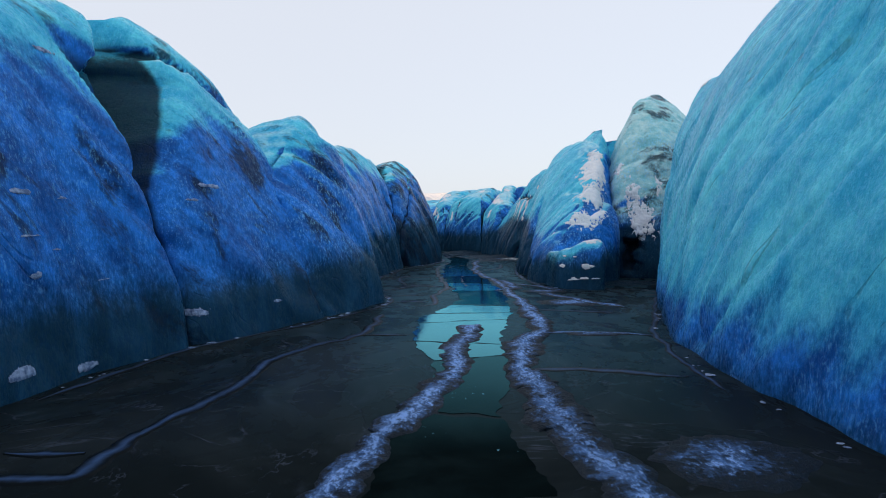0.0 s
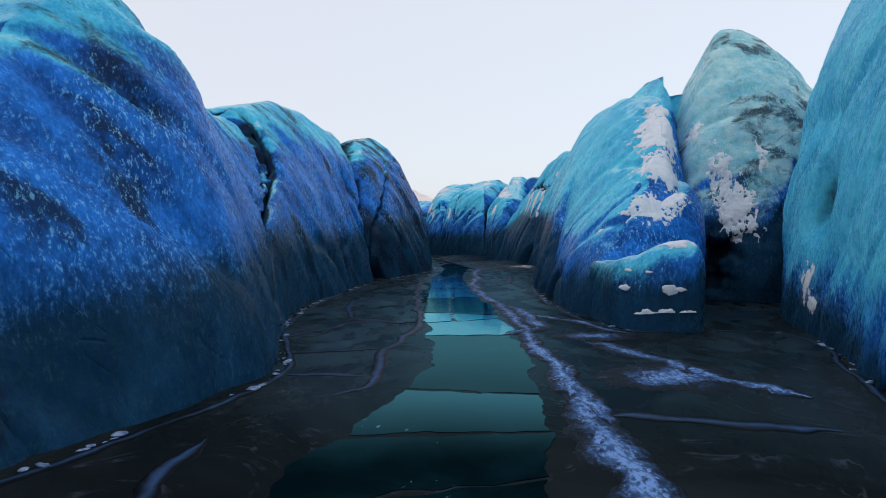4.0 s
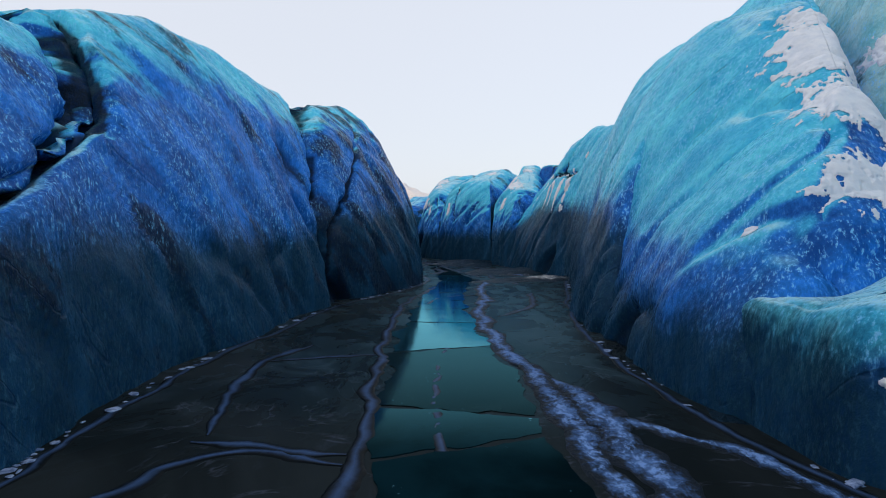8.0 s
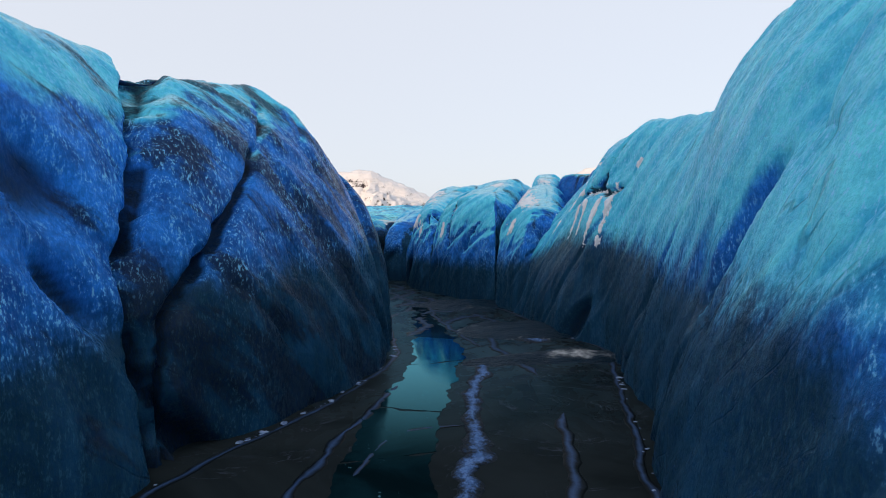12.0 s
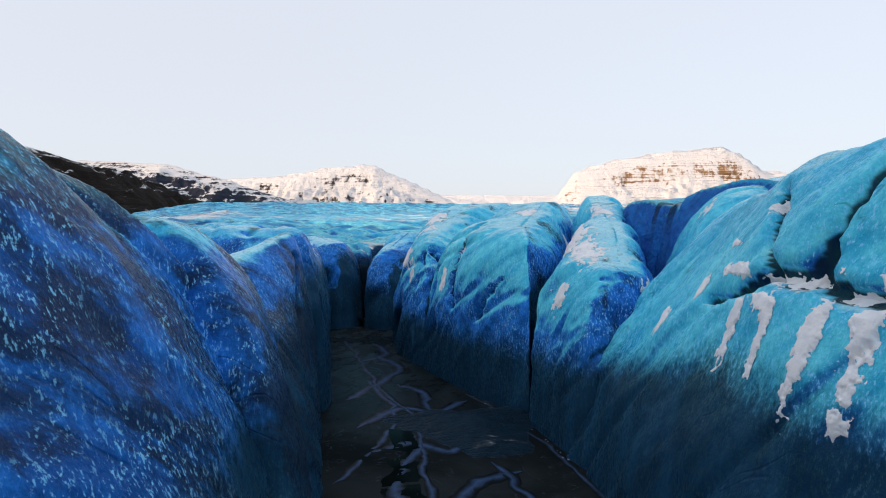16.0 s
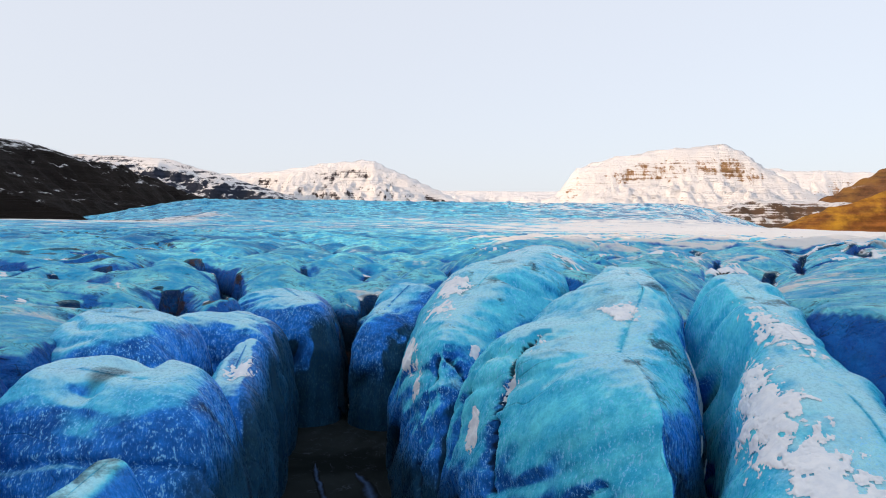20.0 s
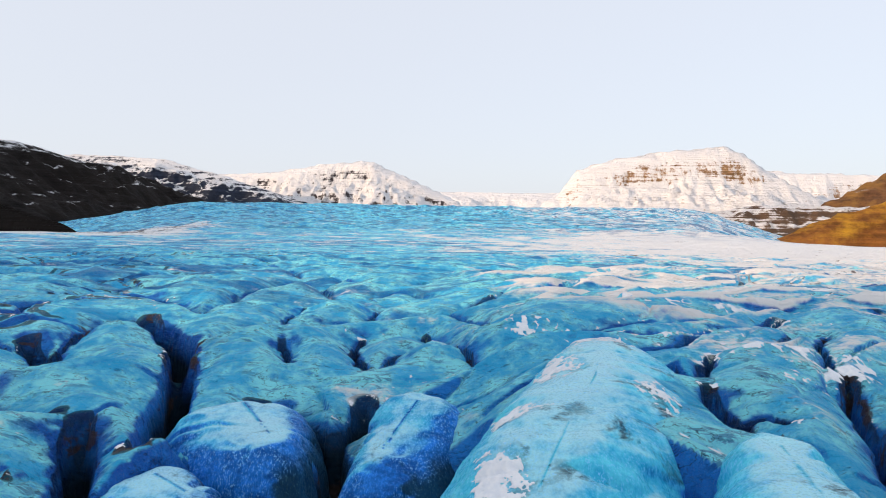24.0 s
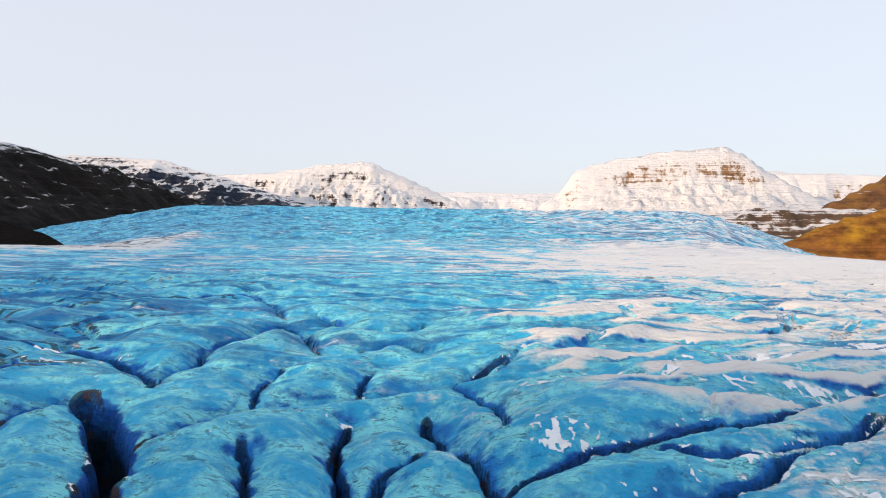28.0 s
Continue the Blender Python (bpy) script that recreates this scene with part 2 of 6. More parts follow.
def field_material():
    """The glacier's upper surface: pale frosted ice, tops lighter, sides and crevasses darker by painted light,
    wind-blown snow, scratches and silt.
    """
    k = Mat("glacier_surface")
    normal = k.geo.outputs["Normal"]
    nz, x, y, z = k.axis(normal, 2), k.axis(k.pos, 0), k.axis(k.pos, 1), k.axis(k.pos, 2)
    broad = k.noise(0.07, 5, 0.6)
    mid = k.noise(0.30, 6, 0.65)
    grain = k.noise(0.9, 8, 0.72)
    wave = k.noise(1.0, 7, 0.66, k.scaled(0.10, 0.40, 0.3), 0.3)
    far = k.noise(1.0, 8, 0.68, k.scaled(0.012, 0.05, 0.05), 0.4)
    scratch = k.noise(1.0, 7, 0.72, k.dipping(0.55, 1.6, 0.45), 0.5)
    rim = k.n.new("ShaderNodeAttribute")
    rim.attribute_name = "rim"
    # lit tops and shaded blue sides put into the colour by slope
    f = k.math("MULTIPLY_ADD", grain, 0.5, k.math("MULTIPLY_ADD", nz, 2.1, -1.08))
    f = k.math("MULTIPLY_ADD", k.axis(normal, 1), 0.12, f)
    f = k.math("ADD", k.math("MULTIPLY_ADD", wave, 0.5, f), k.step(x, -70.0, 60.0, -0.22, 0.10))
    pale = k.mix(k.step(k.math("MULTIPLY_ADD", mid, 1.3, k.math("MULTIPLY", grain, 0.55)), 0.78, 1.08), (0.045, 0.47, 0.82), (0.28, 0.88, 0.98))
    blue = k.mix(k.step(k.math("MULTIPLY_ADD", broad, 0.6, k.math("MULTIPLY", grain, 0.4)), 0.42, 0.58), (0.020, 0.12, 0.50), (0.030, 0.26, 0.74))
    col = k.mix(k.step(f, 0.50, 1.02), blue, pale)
    # dark scratches across the layers, coarse and fine
    dark = k.step(scratch, 0.535, 0.585, 0.0, 0.8)
    col = k.mix(k.math("MULTIPLY", dark, k.math("MULTIPLY", k.step(mid, 0.44, 0.60), k.step(y, 150.0, 330.0, 0.8, 0.5))), col, (0.008, 0.075, 0.30))
    fine = k.noise(1.0, 6, 0.75, k.scaled(0.9, 4.2, 1.2, (0, 0, 32)), 0.3)
    hair = k.math("MULTIPLY", k.step(fine, 0.57, 0.63, 0.0, 0.75), k.math("MULTIPLY", k.step(k.noise(0.45, 4, 0.6), 0.50, 0.60), k.step(y, 180.0, 240.0, 1.0, 0.0)))
    col = k.mix(hair, col, (0.006, 0.045, 0.20))
    thin = k.math("ABSOLUTE", k.math("SUBTRACT", k.noise(1.0, 4, 0.6, k.dipping(0.45, 0.9, 0.22), 0.4), 0.5))
    lines = k.math("MULTIPLY", k.step(thin, 0.002, 0.010, 0.75, 0.0), k.math("MULTIPLY", k.step(mid, 0.46, 0.56), k.step(y, 190.0, 250.0, 1.0, 0.0)))
    col = k.mix(lines, col, (0.008, 0.035, 0.10))
    # cracks drawn dark: silt, and the slots' shade put into the colour
    col = k.mix(k.math("MULTIPLY", k.step(k.math("MULTIPLY_ADD", grain, 0.3, rim.outputs["Fac"]), 0.66, 0.82, 0.0, 0.8), k.math("MULTIPLY", k.step(y, 300.0, 220.0), k.step(nz, 0.1, 0.4))), col, (0.012, 0.026, 0.050))
    # shade deep in the crevasses put into the colour by height
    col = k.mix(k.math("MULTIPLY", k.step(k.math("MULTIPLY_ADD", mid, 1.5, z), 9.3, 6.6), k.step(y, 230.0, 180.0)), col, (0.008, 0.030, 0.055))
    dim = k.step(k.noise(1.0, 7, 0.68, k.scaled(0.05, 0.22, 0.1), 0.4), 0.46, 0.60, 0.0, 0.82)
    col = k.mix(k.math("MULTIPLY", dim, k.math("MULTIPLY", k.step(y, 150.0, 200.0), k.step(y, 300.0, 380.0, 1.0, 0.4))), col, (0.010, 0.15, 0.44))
    s = k.math("MULTIPLY_ADD", wave, 0.75, k.math("MULTIPLY", broad, 0.7))
    long = k.noise(1.0, 5, 0.6, k.scaled(0.035, 0.20, 0.2), 0.35)
    s = k.math("MULTIPLY_ADD", grain, 0.45, k.math("MULTIPLY_ADD", long, 0.45, k.math("SUBTRACT", s, 0.13)))
    s = k.math("MULTIPLY_ADD", far, 0.35, s)
    s = k.math("MULTIPLY_ADD", rim.outputs["Fac"], 0.10, s)
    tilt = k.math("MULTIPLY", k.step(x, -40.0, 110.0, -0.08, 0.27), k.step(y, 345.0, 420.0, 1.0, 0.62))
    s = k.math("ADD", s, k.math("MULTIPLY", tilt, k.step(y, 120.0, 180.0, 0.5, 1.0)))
    s = k.math("ADD", s, k.math("MULTIPLY", k.step(y, 235.0, 300.0, 0.0, 0.15), k.step(y, 330.0, 440.0, 1.0, 0.0)))
    bank = k.math("MULTIPLY", k.math("MULTIPLY", k.step(y, 322.0, 345.0), k.step(y, 440.0, 390.0)), k.math("MULTIPLY", k.step(x, -105.0, -150.0), k.step(x, -300.0, -230.0)))
    s = k.math("MULTIPLY_ADD", bank, 0.42, s)
    snow = k.math("MULTIPLY", k.step(s, 1.30, 1.47), k.step(nz, 0.66, 0.93))
    # soft drifts, thick on the long banks
    drift = k.step(k.math("MULTIPLY_ADD", grain, 0.5, k.math("MULTIPLY_ADD", mid, 0.4, k.math("MULTIPLY", rim.outputs["Fac"], -1.0))), 0.78, 1.15)
    col = k.mix(k.math("MAXIMUM", snow, drift), col, (0.88, 0.88, 0.88))
    silt = k.noise(0.35, 7, 0.68, k.scaled(0.5, 1.0, 1, (0, 0, 20)), 0.4)
    col = k.mix(k.step(k.math("MULTIPLY_ADD", bank, 0.15, k.math("MULTIPLY_ADD", k.math("MAXIMUM", rim.outputs["Fac"], 0.0), 0.12, silt)), 0.66, 0.71, 0.0, 0.85), col, (0.075, 0.050, 0.042))
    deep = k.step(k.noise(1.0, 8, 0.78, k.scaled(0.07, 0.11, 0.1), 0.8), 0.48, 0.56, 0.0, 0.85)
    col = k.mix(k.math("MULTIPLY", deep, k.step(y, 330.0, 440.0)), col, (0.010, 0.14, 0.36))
    b = k.bump(far, 0.5, 6.0)
    b = k.bump(long, 0.6, 2.2, b)
    b = k.bump(wave, 0.7, 1.2, b)
    b = k.bump(mid, 0.8, 1.0, b)
    b = k.bump(grain, 0.9, 0.5, b)
    b = k.bump(scratch, 0.5, 0.3, b)
    b = k.bump(fine, 0.35, 0.12, b)
    b = k.bump(lines, 0.3, -0.15, b)
    return k.done(col, 0.42, b, 0.2)


def snow_material():
    k = Mat("crusted_snow")
    g = k.noise(3.0, 6, 0.6)
    col = k.mix(k.step(g, 0.35, 0.65), (0.74, 0.77, 0.82), (0.84, 0.85, 0.87))
    return k.done(col, 0.7, k.bump(g, 0.5, 0.08), 0.3)


def clump_material():
    # rimed snow with the gully's blue shade put into its colour
    k = Mat("shaded_rime_clump")
    g = k.noise(6.0, 6, 0.6)
    return k.done(k.mix(k.step(g, 0.35, 0.65), (0.10, 0.16, 0.30), (0.36, 0.46, 0.66)), 0.6, k.bump(g, 0.6, 0.05), 0.2)


def floor_material():
    """Dark lake ice over silt, glossy where it froze last."""
    k = Mat("dark_lake_ice")
    broad = k.noise(0.10, 5, 0.6, warp=0.8)
    grain = k.noise(1.2, 6, 0.65)
    dirt = k.noise(0.42, 7, 0.68, k.scaled(1, 0.6, 1), 1.2)
    vein = k.math("ABSOLUTE", k.math("SUBTRACT", k.noise(0.22, 5, 0.6, warp=1.4), 0.5))
    col = k.mix(k.step(broad, 0.4, 0.62), (0.009, 0.013, 0.0145), (0.022, 0.029, 0.032))
    col = k.mix(k.step(dirt, 0.56, 0.74, 0.0, 0.45), col, (0.040, 0.052, 0.070))
    col = k.mix(k.math("MULTIPLY", k.step(vein, 0.0, 0.014, 0.35, 0.0), k.step(grain, 0.45, 0.65)), col, (0.10, 0.12, 0.17))
    rough = k.step(k.math("ADD", dirt, k.math("MULTIPLY", grain, 0.2)), 0.5, 0.85, 0.22, 0.5)
    b = k.bump(broad, 0.06, 0.3)
    b = k.bump(grain, 0.06, 0.03, b)
    b = k.bump(k.step(vein, 0.0, 0.02), 0.3, 0.03, b)
    sheen(k, (0.30, 0.66, 0.85), k.step(k.facing(), 0.62, 0.99, 0.0, 0.20), rough, b)
    return k.done(col, rough, b, 0.0)


def plate_material(name="clear_plate_ice", gloss=0.30, thin=(0.007, 0.014, 0.015)):
    """Clear black channel ice that mirrors the sky at a low angle."""
    k = Mat(name)
    broad = k.noise(0.35, 6, 0.6, warp=0.5)
    grain = k.noise(5.0, 5, 0.7)
    col = k.mix(k.step(broad, 0.4, 0.65), [c * 0.42 for c in thin], thin)
    spots = k.math("MULTIPLY", k.step(k.noise(6.0, 3, 0.6, k.scaled(1, 0.7, 1)), 0.66, 0.70), k.step(k.noise(0.5, 3, 0.5), 0.55, 0.62))
    col = k.mix(spots, col, (0.10, 0.24, 0.30))
    b = k.bump(broad, 0.05, 0.15)
    b = k.bump(grain, 0.05, 0.02, b)
    rough = k.step(broad, 0.35, 0.7, 0.04, 0.14)
    sheen(k, (0.22, 0.72, 0.86), k.step(k.facing(), 0.62, 0.95, 0.0, gloss), rough, b)
    return k.done(col, rough, b, 0.0)


def frost_material():
    """Rimed pressure ridges on the lake ice."""
    k = Mat("rimed_ice")
    g = k.noise(1.8, 7, 0.72)
    h = k.noise(9.0, 5, 0.72, k.scaled(1, 0.6, 1))
    w = k.noise(0.5, 4, 0.6)
    inner = k.n.new("ShaderNodeAttribute")
    inner.attribute_name = "rim"
    w = k.math("MULTIPLY_ADD", k.math("SUBTRACT", inner.outputs["Fac"], 0.78), 0.9, w)
    v = k.math("MULTIPLY_ADD", h, 0.8, k.math("MULTIPLY_ADD", w, 0.6, g))
    col = k.mix(k.step(v, 0.98, 1.36), (0.012, 0.019, 0.028), (0.08, 0.17, 0.38))
    # the crust is thick by the mouth of the gully and thin further in
    crust = k.math("MULTIPLY", k.step(k.axis(k.pos, 1), 32.0, 60.0, 1.0, 0.3), k.step(k.noise(0.25, 3, 0.5), 0.35, 0.55, 0.55, 1.0))
    white = k.step(k.math("MULTIPLY_ADD", h, 1.2, k.math("MULTIPLY", w, 0.5)), 0.85, 1.04)
    col = k.mix(k.math("MULTIPLY", white, crust), col, (0.28, 0.47, 0.86))
    return k.done(col, 0.5, k.bump(v, 0.9, 0.10), 0.12)


def milky_material():
    """Milky bands frozen into the dark lake ice, fading out at their edges."""
    k = Mat("milky_ice")
    inner = k.n.new("ShaderNodeAttribute")
    inner.attribute_name = "rim"
    g = k.noise(2.2, 6, 0.65, k.scaled(1, 0.6, 1), 0.8)
    w = k.noise(0.6, 4, 0.6)
    v = k.math("MULTIPLY_ADD", g, 0.7, k.math("MULTIPLY_ADD", w, 0.5, inner.outputs["Fac"]))
    col = k.mix(k.step(v, 1.0, 1.9), (0.007, 0.010, 0.012), (0.055, 0.105, 0.22))
    return k.done(col, 0.35, k.bump(g, 0.4, 0.03), 0.03)


def rock_material(name, rock, grass, snow_from, cover, strata=1.0):
    """Mountain side: banded rock with snow on its ledges and in its gullies. snow_from: the height at which snow begins."""
    k = Mat(name)
    normal = k.geo.outputs["Normal"]
    nz, z = k.axis(normal, 2), k.axis(k.pos, 2)
    big = k.noise(0.006, 8, 0.62)
    small = k.noise(0.03, 10, 0.74)
    gully = k.noise(1.0, 7, 0.7, k.scaled(0.03, 0.03, 0.004), 0.6)
    band = k.noise(1.0, 5, 0.65, k.scaled(0.003, 0.003, 0.05), 0.2)
    ledge = k.noise(1.0, 4, 0.7, k.scaled(0.0045, 0.0045, 0.15), 0.15)
    tone = k.math("MULTIPLY_ADD", ledge, 0.6, k.math("MULTIPLY", small, 0.7))
    col = k.mix(k.step(tone, 0.45, 0.85), [c * 0.4 for c in rock], [c * 1.25 for c in rock])
    col = k.mix(k.step(k.math("MULTIPLY_ADD", small, 0.4, big), 0.62, 0.78, 0.0, 0.85), col, grass)
    s = k.math("MULTIPLY_ADD", band, 0.35 * strata, k.math("MULTIPLY_ADD", small, 0.55, k.math("MULTIPLY", nz, 0.6)))
    s = k.math("MULTIPLY_ADD", ledge, 0.65 * strata, k.math("MULTIPLY_ADD", gully, 0.35, s))
    s = k.math("ADD", s, k.math("MULTIPLY", k.math("SUBTRACT", z, snow_from), 0.0007))
    col = k.mix(k.step(s, cover + 0.25, cover + 0.34), col, (0.78, 0.78, 0.80))
    b = k.bump(band, 0.8, 14.0)
    b = k.bump(gully, 0.7, 12.0, b)
    b = k.bump(ledge, 0.7, 5.0, b)
    b = k.bump(small, 0.9, 10.0, b)
    return k.done(col, 0.85, b, 0.2, 1.4)


CLUMP = clump_material()
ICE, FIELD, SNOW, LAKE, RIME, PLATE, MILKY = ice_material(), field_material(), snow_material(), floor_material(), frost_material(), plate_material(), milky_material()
WET_PLATE = plate_material("wet_plate_ice", 0.80, (0.004, 0.020, 0.027))
# copies of the ice; shift moves the lit tone, low the painted shade
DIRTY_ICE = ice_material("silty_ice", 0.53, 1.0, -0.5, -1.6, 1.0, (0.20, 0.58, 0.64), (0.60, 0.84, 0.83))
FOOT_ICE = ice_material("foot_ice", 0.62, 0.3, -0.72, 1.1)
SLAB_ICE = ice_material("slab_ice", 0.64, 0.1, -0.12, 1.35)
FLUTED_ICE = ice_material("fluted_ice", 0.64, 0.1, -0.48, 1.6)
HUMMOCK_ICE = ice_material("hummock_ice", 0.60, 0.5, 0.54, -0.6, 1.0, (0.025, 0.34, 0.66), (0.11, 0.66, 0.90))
# shaded copy for the back of the cleft, dark nearly to its top
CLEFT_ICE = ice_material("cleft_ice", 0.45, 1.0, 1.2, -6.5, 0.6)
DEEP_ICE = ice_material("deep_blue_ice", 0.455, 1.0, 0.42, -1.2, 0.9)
DARK_ROCK = rock_material("dark_rock", (0.017, 0.013, 0.012), (0.016, 0.012, 0.010), 280, 0.90, 0.5)
SNOW_ROCK = rock_material("snowy_rock", (0.075, 0.065, 0.075), (0.06, 0.05, 0.05), 280, 0.61, 0.5)
STREAKED_ROCK = rock_material("streaked_rock", (0.035, 0.045, 0.075), (0.03, 0.035, 0.05), 300, 0.79, 0.4)
WARM_ROCK = rock_material("warm_rock", (0.40, 0.24, 0.12), (0.30, 0.17, 0.08), 300, 0.59, 0.55)
OCHRE = rock_material("ochre_grass", (0.30, 0.12, 0.03), (0.66, 0.36, 0.03), 900, 2.6)
GOLD_ROCK = rock_material("ochre_hill", (0.20, 0.10, 0.05), (0.26, 0.14, 0.04), 300, 0.98, 0.6)

MORAINE = rock_material("moraine_rubble", (0.22, 0.13, 0.08), (0.10, 0.07, 0.05), 80, 1.16)


# ---- noise ----
def lattice(ix, iy, iz, seed):
    h = (ix.astype(np.int64) * 374761393 + iy.astype(np.int64) * 668265263 + iz.astype(np.int64) * 2147483647 + seed * 974634777) & 0xFFFFFFFF
    h = ((h ^ (h >> 13)) * 1274126177) & 0xFFFFFFFF
    h = ((h ^ (h >> 16)) * 2246822519) & 0xFFFFFFFF
    return ((h ^ (h >> 15)) & 0xFFFF) / 32767.5 - 1.0


def value(p, seed=0):
    """Smooth value noise in -1..1 at the points p (n, 3)."""
    i = np.floor(p)
    f = p - i
    f = f * f * f * (f * (f * 6 - 15) + 10)
    i = i.astype(np.int64)
    out = 0
    for dx in (0, 1):
        for dy in (0, 1):
            for dz in (0, 1):
                w = (f[:, 0] if dx else 1 - f[:, 0]) * (f[:, 1] if dy else 1 - f[:, 1]) * (f[:, 2] if dz else 1 - f[:, 2])
                out = out + w * lattice(i[:, 0] + dx, i[:, 1] + dy, i[:, 2] + dz, seed)
    return out


TURNED = np.array(Euler((0.6, 0.8, 0.5)).to_matrix())


def fbm(p, octaves=4, gain=0.5, seed=0, ridged=False):
    total, amp, norm = 0, 1.0, 0
    for o in range(octaves):
        v = value(p, seed + o)
        total = total + amp * (1 - 2 * np.abs(v) if ridged else v)
        norm += amp
        amp *= gain
        p = p @ TURNED.T * 2.03 + 7.1
    return total / norm


def scallop(p, seed=0):
    """Distance to the nearest of a field of jittered points: bowls with sharp rims."""
    i = np.floor(p).astype(np.int64)
    best = np.full(len(p), 9.0)
    for dx in (-1, 0, 1):
        for dy in (-1, 0, 1):
            for dz in (-1, 0, 1):
                c = i + (dx, dy, dz)
                d = sum((c[:, k] + 0.5 + 0.45 * lattice(c[:, 0], c[:, 1], c[:, 2], seed + k) - p[:, k]) ** 2 for k in range(3))
                best = np.minimum(best, d)
    return np.sqrt(best)


def line_gap(p, line):
    """Distance of points to a broken line in space."""
    best = np.full(len(p), 1e9)
    for a, b in zip(np.array(line[:-1], float), np.array(line[1:], float)):
        d = b - a
        t = np.clip((p - a) @ d / (d @ d), 0, 1)
        best = np.minimum(best, np.linalg.norm(p - a - t[:, None] * d, axis=1))
    return best


def smooth(a, b, v):
    k = np.clip((v - a) / (b - a), 0, 1)
    return k * k * (3 - 2 * k)


def grid_mesh(name, verts, faces, material):
    me = bpy.data.meshes.new(name)
    me.from_pydata(verts[:, :3].tolist(), [], faces.tolist() if hasattr(faces, "tolist") else faces)
    me.polygons.foreach_set("use_smooth", np.ones(len(me.polygons), dtype=bool))
    if verts.shape[1] == 4:
        me.attributes.new("rim", "FLOAT", "POINT").data.foreach_set("value", verts[:, 3].astype(np.float32))
    me.materials.append(material)
    return me


def part(name, me, parent=None, label="", kind=""):
    ob = new(name, me)
    if parent:
        ob.parent = parent
    return tagged(ob, label, kind=kind)


# ---- ice blocks ----
def closed_curve(points, n):
    """A closed smooth curve through the plan points, n points evenly along it."""
    p = np.array(points, float)
    k = len(p)
    out = []
    for i in range(k):
        a, b, c, d = p[i - 1], p[i], p[(i + 1) % k], p[(i + 2) % k]
        for t in np.linspace(0, 1, 24, endpoint=False):
            cat = 0.5 * (2 * b + (c - a) * t + (2 * a - 5 * b + 4 * c - d) * t * t + (3 * b - a - 3 * c + d) * t ** 3)
            out.append(0.75 * cat + 0.25 * (b + (c - b) * t))
    out = np.array(out)
    step = np.r_[0, np.cumsum(np.linalg.norm(np.diff(np.r_[out, out[:1]], axis=0), axis=1))]
    s = np.linspace(0, step[-1], n, endpoint=False)
    ring = np.r_[out, out[:1]]
    return np.stack([np.interp(s, step, ring[:, j]) for j in (0, 1)], 1), step[-1]


def open_curve(points, step=0.12):
    p = np.array(points, float)
    p = np.r_[[2 * p[0] - p[1]], p, [2 * p[-1] - p[-2]]]
    out = []
    for a, b, c, d in zip(p, p[1:], p[2:], p[3:]):
        for t in np.linspace(0, 1, max(2, int(np.linalg.norm(c - b) / step)), endpoint=False):
            out.append(0.5 * (2 * b + (c - a) * t + (2 * a - 5 * b + 4 * c - d) * t * t + (3 * b - a - 3 * c + d) * t ** 3))
    return np.array(out)


def nearest_on(line, p):
    """For each plan point the nearest point of a crest line (x, y, z)."""
    line = np.array(line, float)
    if len(line) == 1:
        return np.repeat(line, len(p), 0)
    best, far = np.zeros((len(p), 3)), np.full(len(p), 1e9)
    for a, b in zip(line, line[1:]):
        d = b[:2] - a[:2]
        t = np.clip(((p - a[:2]) @ d) / (d @ d), 0, 1)
        q = a + t[:, None] * (b - a)
        r = np.linalg.norm(q[:, :2] - p, axis=1)
        pick = r < far
        best[pick], far[pick] = q[pick], r[pick]
    return best


BLOCKS = {}


